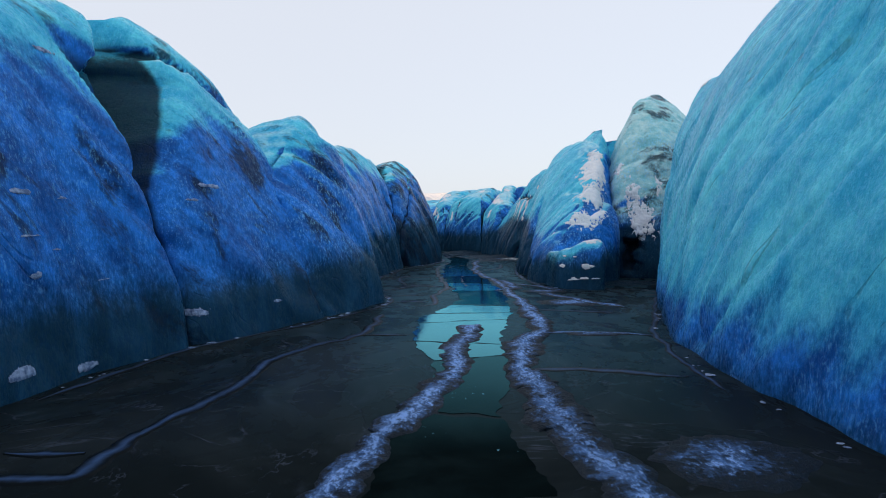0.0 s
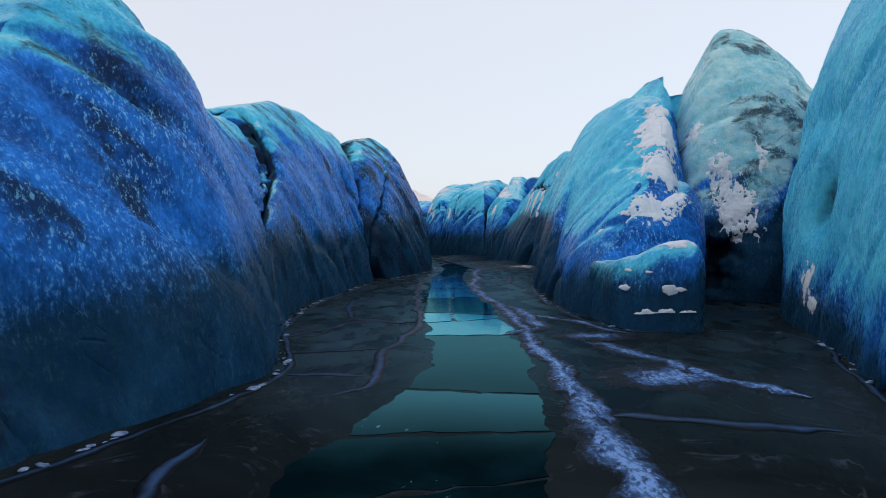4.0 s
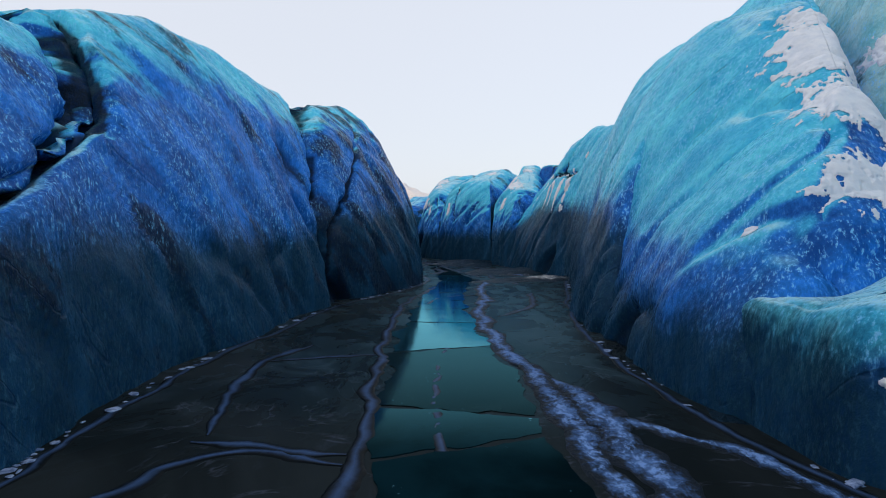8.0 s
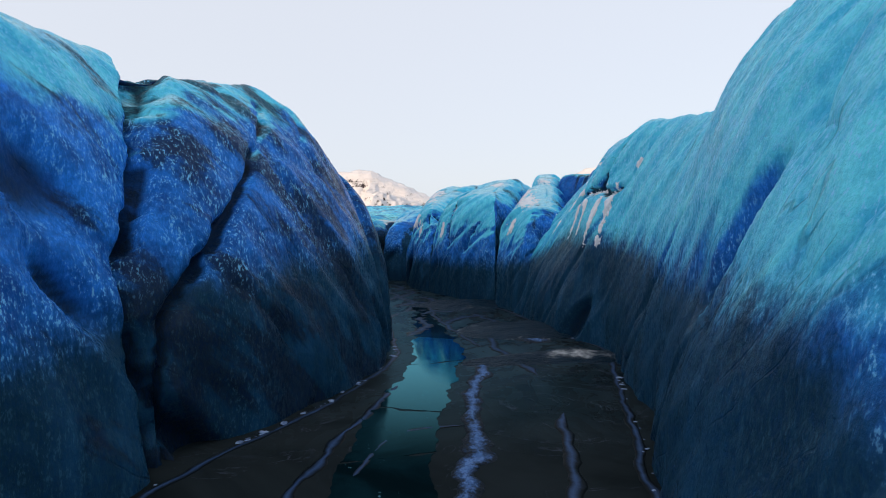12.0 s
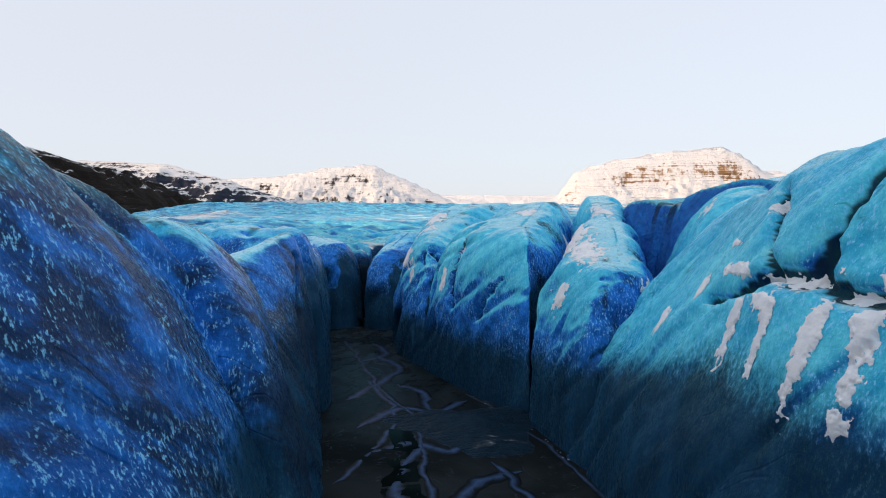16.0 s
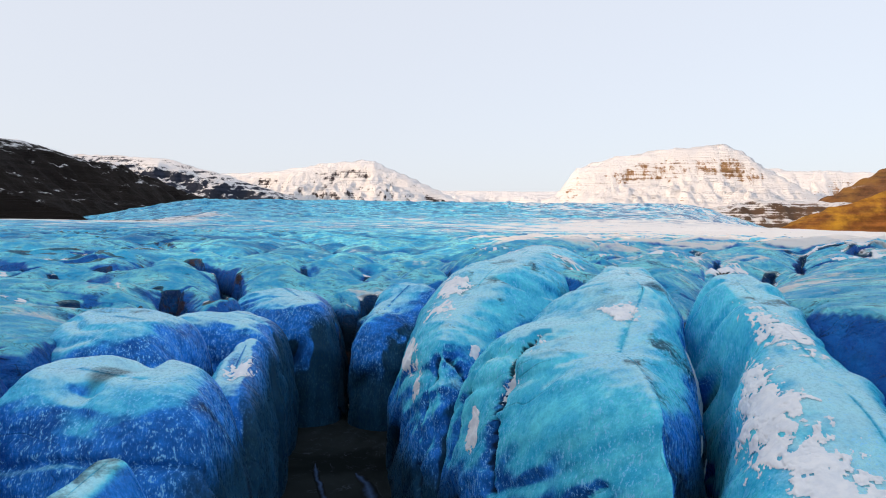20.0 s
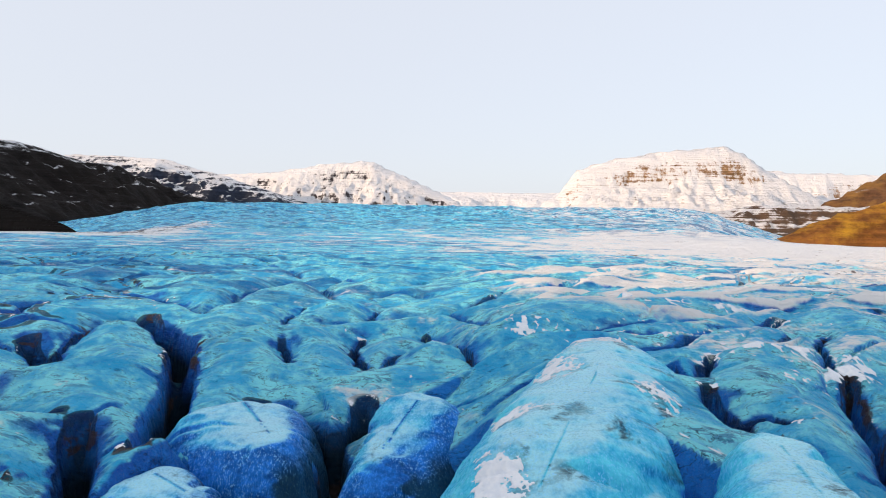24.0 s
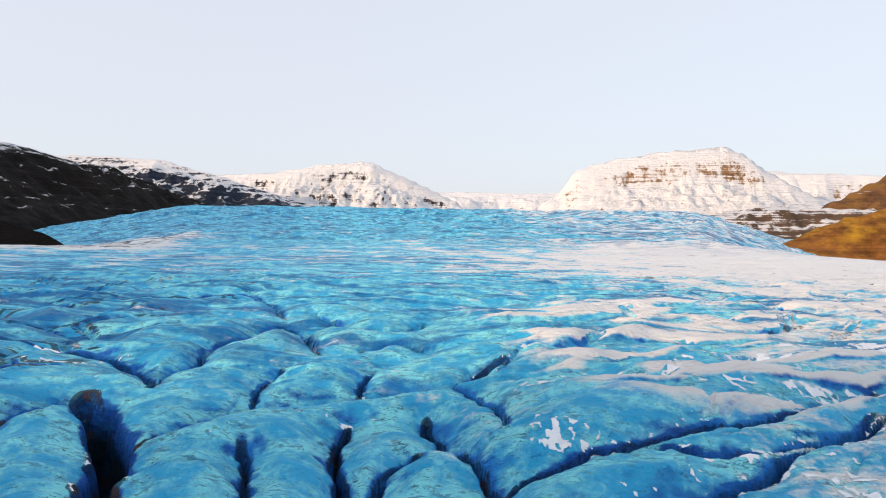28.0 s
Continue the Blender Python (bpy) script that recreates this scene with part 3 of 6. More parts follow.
def weathered(p, seed, flute, pits, cuts):
    """How far melt, flutes, pits and deep cuts move the ice's skin at the points p, and where silt and painted shade
    darken it.
    """
    q, s = 0.77 * p[:, 1] + 0.64 * p[:, 2], 0.64 * p[:, 1] - 0.77 * p[:, 2]
    lay = np.stack([p[:, 0] * 0.16, q * 0.42, s * 0.07], 1) + seed * 5.3
    d = 0.5 * fbm(p / 8.0 + seed * 3.7, 2, 0.5, seed) + 0.10 * fbm(p / 1.7 + seed, 3, 0.5, seed + 9)
    d += flute * 0.30 * fbm(lay, 4, 0.5, seed + 17, True)
    warp = np.stack([fbm(p / 3 + 11, 2, 0.5, seed + 41), fbm(p / 3 + 23, 2, 0.5, seed + 43), fbm(p / 3 + 37, 2, 0.5, seed + 47)], 1)
    bent = np.stack([p[:, 0] * 0.30, q * 0.46, s * 0.17], 1) + 0.35 * warp
    d += 0.17 * (scallop(bent + seed, seed + 51) - 0.55) + 0.07 * (scallop(bent * 2.7 + seed, seed + 57) - 0.55)
    upright = np.stack([p[:, 0] * 0.5, p[:, 1] * 0.5, p[:, 2] * 0.06], 1) + seed
    d += 0.22 * fbm(upright, 3, 0.5, seed + 23) * smooth(7, 2, p[:, 2])
    crack = np.abs(fbm(lay * np.array([0.6, 0.42, 0.5]) + 3.1, 3, 0.45, seed + 31))
    d -= 0.2 * np.exp(-(crack / 0.03) ** 2)
    pit = fbm(lay * np.array([1.4, 0.9, 1.6]) + 8.4, 2, 0.5, seed + 37)
    d -= 0.7 * pits * smooth(0.42, 0.75, pit)
    silt_shade = 0.6 * pits * smooth(0.45, 0.7, pit)
    for line, width, depth, *across in cuts:
        squeeze = np.array([across[0] if across else 0.1, 1, 1])
        ragged = 0.75 + 0.9 * fbm(p / 0.9 + 17, 3, 0.6, seed + 61)
        bent = p + 0.4 * warp + 0.2 * np.stack([fbm(p / 1.1 + o, 3, 0.55, seed + 63) for o in (0, 31, 57)], 1)
        cut = np.exp(-(line_gap(bent * squeeze, np.array(line) * squeeze) / (width * np.clip(ragged, 0.25, 1.6))) ** 2)
        d -= depth * cut
        silt_shade = np.maximum(silt_shade, smooth(0.15, 0.6, cut) * min(1.0, depth / 0.8))
    return d, silt_shade


def ice_block(key, outline, crest, square=1.8, seed=0, rough=1.0, flute=0.3, undercut=0.0, cell=0.2, label="", material=None, cuts=(), pits=1.0):
    """One leaning block of glacier ice. outline: its foot in plan; crest: its top line (x, y, z); square: how boxy its section is."""
    ring = np.array(outline, float)
    if (ring[:, 0] * np.roll(ring[:, 1], -1) - np.roll(ring[:, 0], -1) * ring[:, 1]).sum() < 0:
        outline = outline[::-1]
    length = closed_curve(outline, 8)[1]
    n = int(min(520, max(60, length / cell)))
    top = max(c[2] for c in crest)
    m = int(min(120, max(26, top * 1.5 / cell)))
    foot, _ = closed_curve(outline, n)
    ridge = nearest_on(crest, foot)
    for _ in range(max(2, n // 30)):
        ridge = (np.roll(ridge, 1, 0) + ridge * 2 + np.roll(ridge, -1, 0)) / 4
    e = 2.0 / square
    rings = []
    for v in np.linspace(0, 1, m) ** 0.9:
        a = v * math.pi / 2
        s, h = 1 - math.cos(a) ** e, math.sin(a) ** e
        s = s + undercut * max(0.0, 1 - h / 0.3) ** 2 * 0.5
        xy = foot + (ridge[:, :2] - foot) * s
        z = -0.4 + (ridge[:, 2] + 0.4) * h
        rings.append(np.c_[xy, z])
    rings.append(nearest_on(crest, ridge[:, :2]))
    m += 1
    v = np.array(rings)  # m, n, 3
    du = np.roll(v, -1, 1) - np.roll(v, 1, 1)
    dv = np.gradient(v, axis=0)
    nor = np.cross(du, dv)
    nor /= np.linalg.norm(nor, axis=2, keepdims=True) + 1e-9
    p = v.reshape(-1, 3)
    d, silt_shade = weathered(p, seed, flute, pits, cuts)
    fade = np.linspace(0, 1, m)[:, None].repeat(n, 1).reshape(-1)
    d *= rough * (1 - smooth(0.86, 0.99, fade)) * (0.45 + 0.55 * smooth(0.0, 0.2, fade))
    p = p + nor.reshape(-1, 3) * d[:, None]
    i, j = np.meshgrid(np.arange(m - 1), np.arange(n), indexing="ij")
    a, b = i * n + j, i * n + (j + 1) % n
    faces = np.stack([a, b, b + n, a + n], 2).reshape(-1, 4)
    me = grid_mesh("ice_block", np.c_[p, silt_shade], faces, material or ICE)
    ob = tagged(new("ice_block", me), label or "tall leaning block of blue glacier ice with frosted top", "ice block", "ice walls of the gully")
    BLOCKS[key] = (ob, p.reshape(m, n, 3), nor)
    return ob


def along(stations, y, k):
    """Column k of the stations at the places y, softened a little."""
    t = np.array(stations, float)
    return sum(w * np.interp(y + o, t[:, 0], t[:, k]) for o, w in ((-0.8, 0.15), (-0.4, 0.2), (0, 0.3), (0.4, 0.2), (0.8, 0.15)))


def ice_wall(key, side, stations, first, last, square=1.7, seed=0, rough=1.0, flute=0.3, pits=1.0, cuts=(), ends=(1.1, 1.1), shaded_ends=(0, 0), cell=0.2, label="", material=None):
    """A stretch of the gully's wall. side: -1 or 1; stations: (y, foot x, crest x, crest z); first, last: the lines (z, y) at which it begins and ends."""
    first, last = np.array(first, float), np.array(last, float)
    length = last[:, 1].max() - first[:, 1].min()
    n = int(min(420, max(50, length / cell)))
    e = 2.0 / square
    rows = [(1 - math.cos(v * math.pi / 2) ** e, math.sin(v * math.pi / 2) ** e, 0.0) for v in np.linspace(0, 1, 84) ** 0.92]
    rows += [(1.0, 1.0, b) for b in np.linspace(0, 1, 14)[1:]]
    u = np.linspace(0, 1, n)
    grid = []
    for sx, sz, back in rows:
        z = 10.0 * sz * np.ones(n)
        for _ in range(3):
            y = np.interp(z, first[:, 0], first[:, 1]) * (1 - u) + np.interp(z, last[:, 0], last[:, 1]) * u
            top = along(stations, y, 3)
            z = -0.4 + (top + 0.4) * sz
        foot, crest = along(stations, y, 1), along(stations, y, 2)
        x = foot + (crest - foot) * sx + side * 7.0 * back
        z = z - np.maximum(top - 8.6, 0.5) * back ** 1.6
        # rounded ends that turn back into the wall
        turn = 1 - np.sqrt(1 - (1 - np.clip(np.minimum(u, 1 - u) * length / 0.9, 0, 1)) ** 2 * 0.999)
        x = x + side * np.where(u < 0.5, *ends) * turn * (1 - back)
        grid.append(np.c_[x, y, z])
    v = np.array(grid)
    for end, k in ((0, -1), (-1, 1)):
        caps = []
        for deep in (0.6, 1.4, 2.6, 4.2):
            c = v[:, end].copy()
            c[:, 0] += side * deep
            c[:, 1] += k * 0.12 * deep
            caps.append(c)
        caps = np.stack(caps, 1)
        v = np.concatenate([caps[:, ::-1], v] if end == 0 else [v, caps], 1)
    m, n = v.shape[:2]
    nor = np.cross(np.gradient(v, axis=1), np.gradient(v, axis=0))
    nor /= np.linalg.norm(nor, axis=2, keepdims=True) + 1e-9
    if nor[m // 3, n // 2, 0] * side > 0:
        nor = -nor
    p = v.reshape(-1, 3)
    d, silt_shade = weathered(p, seed, flute, pits, cuts)
    # wall ends beside a cleft get its shade painted on
    end_shade = np.zeros((m, n))
    end_shade[:, :4], end_shade[:, -4:] = shaded_ends
    silt_shade = np.maximum(silt_shade, end_shade.ravel() * smooth(14.5, 11.0, p[:, 2]))
    p = p + nor.reshape(-1, 3) * (d * rough)[:, None]
    i, j = np.meshgrid(np.arange(m - 1), np.arange(n - 1), indexing="ij")
    a = i * n + j
    f = np.stack([a, a + 1, a + 1 + n, a + n], 2).reshape(-1, 4)
    if side > 0:
        f = f[:, ::-1]
    ob = tagged(new("ice_wall", grid_mesh("ice_wall", np.c_[p, silt_shade], f, material or ICE)), label, "ice wall", "ice walls of the gully")
    BLOCKS[key] = (ob, p.reshape(m, n, 3), nor)
    return ob


def patch_on(key, centre, reach, amount, seed, grain, lift, material, name, label):
    """A thin ragged sheet over a block's ice round a place: snow or silt."""
    ob, p, nor = BLOCKS[key]
    m, n = p.shape[:2]
    centre, reach = np.array(centre, float), np.array(reach, float)
    gap = np.linalg.norm(p - centre, axis=2)
    centre = p[np.unravel_index(gap.argmin(), gap.shape)]
    near = (np.abs((p - centre) / reach) < 2.0).all(2)
    rows, cols = np.where(near)
    if len(rows) < 4:
        return None
    if cols.min() == 0 and cols.max() == n - 1:
        p, nor = np.roll(p, n // 2, 1), np.roll(nor, n // 2, 1)
        cols = (cols + n // 2) % n
    r0, r1, c0, c1 = rows.min(), min(rows.max() + 1, m - 1), cols.min(), min(cols.max() + 1, n - 1)
    tile = p[r0:r1 + 1, c0:c1 + 1]
    size = 0.03 if np.prod(reach) ** (1 / 3) < 1.3 else 0.04
    up = np.clip(np.ceil(np.linalg.norm(np.diff(tile, axis=0), axis=2).max(1) / size), 1, 40).astype(int)
    along = np.clip(np.ceil(np.linalg.norm(np.diff(tile, axis=1), axis=2).max(0) / size), 1, 20).astype(int)
    u = np.concatenate([r0 + i + np.arange(k) / k for i, k in enumerate(up)] + [[r1]])
    w = np.concatenate([c0 + i + np.arange(k) / k for i, k in enumerate(along)] + [[c1]])

    def at(a):
        iu, iw = np.minimum(u.astype(int), m - 2), np.minimum(w.astype(int), n - 2)
        fu, fw = (u - iu)[:, None, None], (w - iw)[None, :, None]
        top = a[iu][:, iw] * (1 - fw) + a[iu][:, iw + 1] * fw
        low = a[iu + 1][:, iw] * (1 - fw) + a[iu + 1][:, iw + 1] * fw
        return top * (1 - fu) + low * fu

    q, k = at(p).reshape(-1, 3), at(nor).reshape(-1, 3)
    out = np.linalg.norm((q - centre) / reach, axis=1)
    calm = min(1.0, 0.25 + 0.6 * reach.max())
    body = 1 - out + calm * 0.5 * fbm(q * np.array([1, 1, 0.6]) / grain + seed * 1.7, 4, 0.55, seed + 201) + calm * 0.62 * fbm(q * np.array([1, 1, 0.8]) / 0.22 + seed, 3, 0.6, seed + 211)
    thick = smooth(amount, amount + 0.4, body)
    q = q + k * (lift * (0.4 + thick) + 0.4 * lift * fbm(q / 0.3, 2, 0.5, 77) * thick)[:, None]
    i, j = np.meshgrid(np.arange(len(u) - 1), np.arange(len(w) - 1), indexing="ij")
    a = (i * len(w) + j).ravel()
    f = np.stack([a, a + 1, a + 1 + len(w), a + len(w)], 1)
    kept = (body[f].min(1) > amount).reshape(len(u) - 1, len(w) - 1)
    if kept.sum() < 3:
        return
    group = pieces(kept)
    f = f.reshape(len(u) - 1, len(w) - 1, 4)
    count = np.bincount(group[kept])
    large = [g for g in np.argsort(-count)[:5] if count[g] > 60]
    for g in large:
        sheet_part(name, q, f[kept & (group == g)], material, ob, label)
    rest = kept & ~np.isin(group, large)
    if rest.sum() > 2:
        sheet_part("snow_specks", q, f[rest], material, ob, label, "stuff")


def sheet_part(name, q, f, material, ob, label, kind=""):
    used, back = np.unique(f, return_inverse=True)
    part(name, grid_mesh(name, q[used], back.reshape(-1, 4), material), ob, label, kind)


def pieces(kept):
    """Numbers the connected pieces of a mask."""
    group = np.where(kept, np.arange(1, kept.size + 1).reshape(kept.shape), 0)
    for _ in range(600):
        old = group
        group = group.copy()
        for a, b in ((np.s_[1:, :], np.s_[:-1, :]), (np.s_[:-1, :], np.s_[1:, :]), (np.s_[:, 1:], np.s_[:, :-1]), (np.s_[:, :-1], np.s_[:, 1:])):
            np.maximum(group[a], np.where(kept[a] & kept[b], group[b], 0), out=group[a])
        group = np.where(kept, np.maximum(group, group.ravel()[np.maximum(group - 1, 0)]), 0)
        if (old == group).all():
            break
    return group


def snow_on(key, centre, reach, amount=0.35, seed=0, grain=0.9):
    # snow on these two walls uses the bluer, shaded copy
    if key in ("l0", "l1"):
        return patch_on(key, centre, np.array(reach) * (1, 1, 0.7), amount, seed, grain, 0.03, CLUMP, "shaded_snow_streak", "frozen snow with blue shade in its colour")
    return patch_on(key, centre, reach, amount, seed, grain, 0.045, SNOW, "snow_patch", "crusted white snow")


# ---- the two walls of the gully ----
ice_wall("l0", -1, [(-28, -10, -16, 11), (-6, -10.2, -15.8, 11), (8, -11, -15.5, 11.2), (14.7, -11.3, -15.2, 11.6), (18, -10.9, -15, 12), (20, -10.3, -15, 12.5), (22.7, -9.4, -14.8, 13.4), (24.5, -9.2, -15, 13.4)],
         [(0, -26), (12, -26)], [(0, 22.2), (4.5, 21.8), (6, 21.6), (9, 21.8), (11.5, 22.6), (13, 23.8)], 1.6, 1, flute=0.6, shaded_ends=(0, 1), label="deep blue ice wall beside a dark cleft")
# wide shallow cuts that paint the shade inside the cleft
CLEFT = [([(-15, 25.2, 11.4), (-14.2, 24.6, 9)], 1.3, 0.4, 0.8), ([(-14.2, 24.6, 9), (-13.2, 23.8, 7.0)], 1.0, 0.4, 0.8), ([(-13.2, 23.8, 7), (-12, 22.9, 5), (-11, 22.8, 3.4)], 0.5, 0.4, 0.8)]
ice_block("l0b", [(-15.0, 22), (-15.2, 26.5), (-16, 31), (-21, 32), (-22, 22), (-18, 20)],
          [(-17.6, 25.3, 13.4), (-18, 29, 14.3)], 2.4, 19, cell=0.25, cuts=CLEFT, material=CLEFT_ICE, label="ice at the back of a deep cleft, shade in its colour")
ice_wall("l1", -1, [(22.6, -9.2, -14.6, 12.2), (25.3, -7.4, -15.2, 13.0), (27.5, -6.9, -15.4, 14.3), (30, -5.8, -15.5, 14.5), (32, -5.4, -15.5, 13.8), (33.6, -5.8, -15.5, 13.2), (35.6, -6.5, -15.5, 13.6), (38.6, -8, -15.5, 12.9), (42, -9.5, -15.5, 12.3), (47, -11, -16, 12.3)],
         [(0, 22.5), (4.5, 22.3), (6, 22.7), (8, 24.4), (10.5, 26.8), (12, 27.0), (14, 27.0)], [(0, 46), (12, 46)], 1.32, 2, flute=0.7, ends=(0.3, 1.1), shaded_ends=(0.8, 0), cuts=[([(-13.5, 26.5, 12.6), (-12.5, 30, 11.2), (-11.2, 33.5, 9.4), (-10, 37, 8.4)], 0.3, 0.6)], label="deep blue ice wall with a long sloping face")
CREVICE = [(-10.4, 53.0, 11.5), (-9.4, 52.2, 9.4), (-8.9, 51.2, 7.6), (-8.2, 49.4, 6.6), (-7.6, 47.4, 5.6), (-6.7, 44.6, 4.2), (-5.4, 42.4, 2), (-5.0, 41.2, 0.2)]
NOTCH = [(0, 41), (2, 42.4), (4.2, 44.6), (5.6, 47.4), (6.6, 49.4), (7.6, 51.2), (9.5, 52.2), (12, 53)]
ice_wall("l1b", -1, [(28, -6.9, -10.2, 6.8), (31, -5.3, -9.2, 8.0), (33, -4.6, -9, 9.4), (35.3, -3.9, -9, 10.8), (36.8, -4.2, -9.1, 11.8), (38.3, -4.5, -9.4, 10.8), (41, -5.0, -9.8, 10.3), (45, -5.9, -10.2, 10.3), (49, -6.2, -10.5, 10.2), (51, -6.2, -10.8, 10.5), (53, -6.6, -11, 10.4)],
         [(0, 29), (12, 29.5)], [(z, y + 1.3) for z, y in NOTCH], 1.55, 3, rough=0.9, flute=0.7, ends=(0.9, 0.7), cuts=[(CREVICE, 0.42, 1.3)], label="deep blue ice wall rising to a sharp peak")
ice_block("l1c", [(-14, 40), (-14, 50), (-14, 58), (-20, 60), (-26, 54), (-26, 44), (-20, 38)],
          [(-17, 44.5, 13.4), (-18, 54, 13.2)], 1.8, 4, cell=0.5)
SPLIT = [(-4.4, 66.9, 0), (-4.9, 66.9, 2.8), (-5.4, 67.1, 5), (-6, 67.9, 7), (-6.8, 69.2, 9), (-7.6, 70.8, 11), (-8.6, 72.9, 13)]
PARTING = [(0, 66.7), (5, 67), (7, 67.8), (9, 69.2), (11, 70.8), (14, 73.4)]
ice_wall("l2", -1, [(40, -4.8, -9.5, 10.5), (44, -5.9, -10, 11), (47.6, -6.3, -10.3, 11.2), (52.5, -6.2, -10.8, 11.0), (54.3, -6.0, -10.8, 11.7), (58, -5.5, -10.5, 12.4), (62, -5.2, -10.2, 12.8), (66.5, -4.7, -9.8, 13.2), (69.5, -4.9, -9.5, 13.2), (73, -5.5, -9.3, 13.0), (75, -6.5, -9.3, 12.8)],
         [(z, y - 0.1) for z, y in NOTCH], PARTING, 1.6, 5, rough=0.9, flute=1.0, pits=1.3, ends=(0.5, 0.8), cuts=[(CREVICE, 0.36, 0.9), (SPLIT, 0.22, 0.5)], label="deep blue ice wall with a rounded frosted top")
SEAM = [(-7.2, 77, 12), (-5.8, 73.5, 9.5), (-5.0, 71.6, 8), (-4.7, 69.3, 6), (-4.4, 67.8, 4), (-4.2, 67.2, 2), (-4.2, 67.6, 0)]
ice_wall("l3", -1, [(66, -4.8, -8.3, 12), (68.5, -4.1, -8, 12.2), (70.5, -2.9, -7.8, 12.3), (73.5, -2.0, -7.4, 12.7), (76.5, -1.2, -7.0, 13.0), (80, -0.5, -6.6, 13.6), (83, -0.4, -6.2, 12.7), (85, -0.8, -6.1, 11.7), (87.3, -1.3, -6, 11.0), (89, -2.0, -6.2, 10.9)],
         [(z, y + 0.1) for z, y in PARTING], [(0, 88.4), (12, 88.0)], 1.62, 6, rough=0.9, flute=1.2, pits=1.3, ends=(0.7, 1.1), cuts=[(SEAM, 0.24, 0.9), (SPLIT, 0.22, 0.5)], material=DEEP_ICE, label="dark blue ice wall split by a long crack")
ice_block("l4", [(-0.9, 86.4), (-1.8, 90.6), (-3.8, 92), (-12, 91.6), (-13, 87.5), (-6, 86.2)],
          [(-5.5, 88, 10.9), (-6, 90.4, 10.7)], 2.1, 7, material=DEEP_ICE)
ice_block("l5", [(-2.6, 94.2), (-3.2, 98.5), (-4.6, 103.6), (-6.5, 104.4), (-9, 103), (-10, 97.5), (-7, 93.8)],
          [(-6.0, 102.4, 10.4), (-6.3, 100, 9.9), (-7.4, 97.2, 9.2)], 1.7, 8, cuts=[([(-4.6, 101.6, 9.5), (-4.2, 100.4, 7), (-3.8, 99, 4.5)], 0.3, 0.8)], material=DEEP_ICE, label="pyramid of blue ice with silty grooves")
ice_block("l6", [(-4.9, 105.7), (-6, 110.8), (-8.5, 112), (-13, 111), (-13.5, 106.8), (-9, 105.4)],
          [(-8.3, 107.8, 10.6), (-10.8, 108.6, 10.7)], 3.4, 9, rough=0.95, flute=0.8, material=HUMMOCK_ICE)
ice_block("l7a", [(-11, 114), (-11.2, 120.5), (-16, 122), (-18.5, 118), (-17, 113.5), (-13, 112.8)],
          [(-13.2, 116.5, 10.9), (-15.5, 118, 10.8)], 3.4, 10, rough=0.95, flute=0.8, material=HUMMOCK_ICE)
ice_block("l7", [(-6.2, 112.4), (-8.6, 121), (-10.3, 122), (-10.7, 116), (-9.2, 112.8)],
          [(-8.6, 115, 8.6), (-9.4, 119, 9.3)], 2.6, 14, rough=0.95, flute=0.8, material=HUMMOCK_ICE)
ice_block("l7c", [(-8.8, 122.4), (-9.8, 126.5), (-12, 127.6), (-17, 126), (-17, 123.2), (-11.5, 122.6)],
          [(-12, 124.7, 9.5), (-14.5, 124.7, 9.8)], 3.0, 15, rough=0.95, flute=0.8, material=HUMMOCK_ICE)
ice_block("l8", [(-9.9, 127.6), (-11, 133.2), (-15, 135), (-19, 132), (-18, 128.4), (-13, 128)],
          [(-12.8, 130, 8.9), (-15, 131.5, 9)], 2.6, 11, rough=0.95, flute=0.8, material=HUMMOCK_ICE)
ice_block("e1", [(-11.4, 133.6), (-8.6, 134.6), (-8.2, 139), (-9.5, 143), (-15, 144), (-20, 139), (-17, 135.4)],
          [(-11.2, 136.5, 9.2), (-14, 140, 9.8)], 2.8, 12, rough=0.95, flute=0.8, material=HUMMOCK_ICE)
ice_block("e2", [(-7.6, 134.8), (-4.6, 133), (-0.5, 135), (1, 141), (-3, 144), (-7.2, 142)],
          [(-4.9, 136.3, 8.6), (-3.2, 140, 10.2)], 2.8, 13, rough=0.95, flute=0.8, material=HUMMOCK_ICE)
ice_wall("r0", 1, [(-28, 9, 18, 16), (6, 8.8, 18.3, 16.2), (11.2, 8.7, 18.4, 16.4), (19.5, 8.9, 18.6, 16.7), (23.5, 9.2, 18.8, 17), (30, 11.3, 19, 17), (34.7, 13.2, 19.1, 16.2), (37.5, 14.3, 19.2, 14.9), (41, 15.5, 19.8, 15.4), (44.5, 16.6, 20.4, 15.6), (46.5, 17.4, 20.8, 14.3), (50, 18.5, 21.5, 12)],
         [(0, -26), (12, -26)], [(0, 47.5), (16, 48.5)], 1.7, 21, rough=0.9, flute=0.5, material=FLUTED_ICE, label="tall fluted wall of pale cyan glacier ice")
ice_block("r1", [(17.4, 51.5), (15, 53), (16, 60), (20, 67), (28, 67), (31, 61), (27, 54), (22, 51)],
          [(20.2, 58.6, 17.6), (22.4, 62, 18.8)], 1.7, 35, undercut=0.35, pits=0.5, flute=1.1, cuts=[([(16.7, 52, -0.3), (16.9, 51.8, 3.0)], 1.0, 2.4, 1.0)], material=DIRTY_ICE, label="grey-green ice tower with snow streaks over a dark cave")
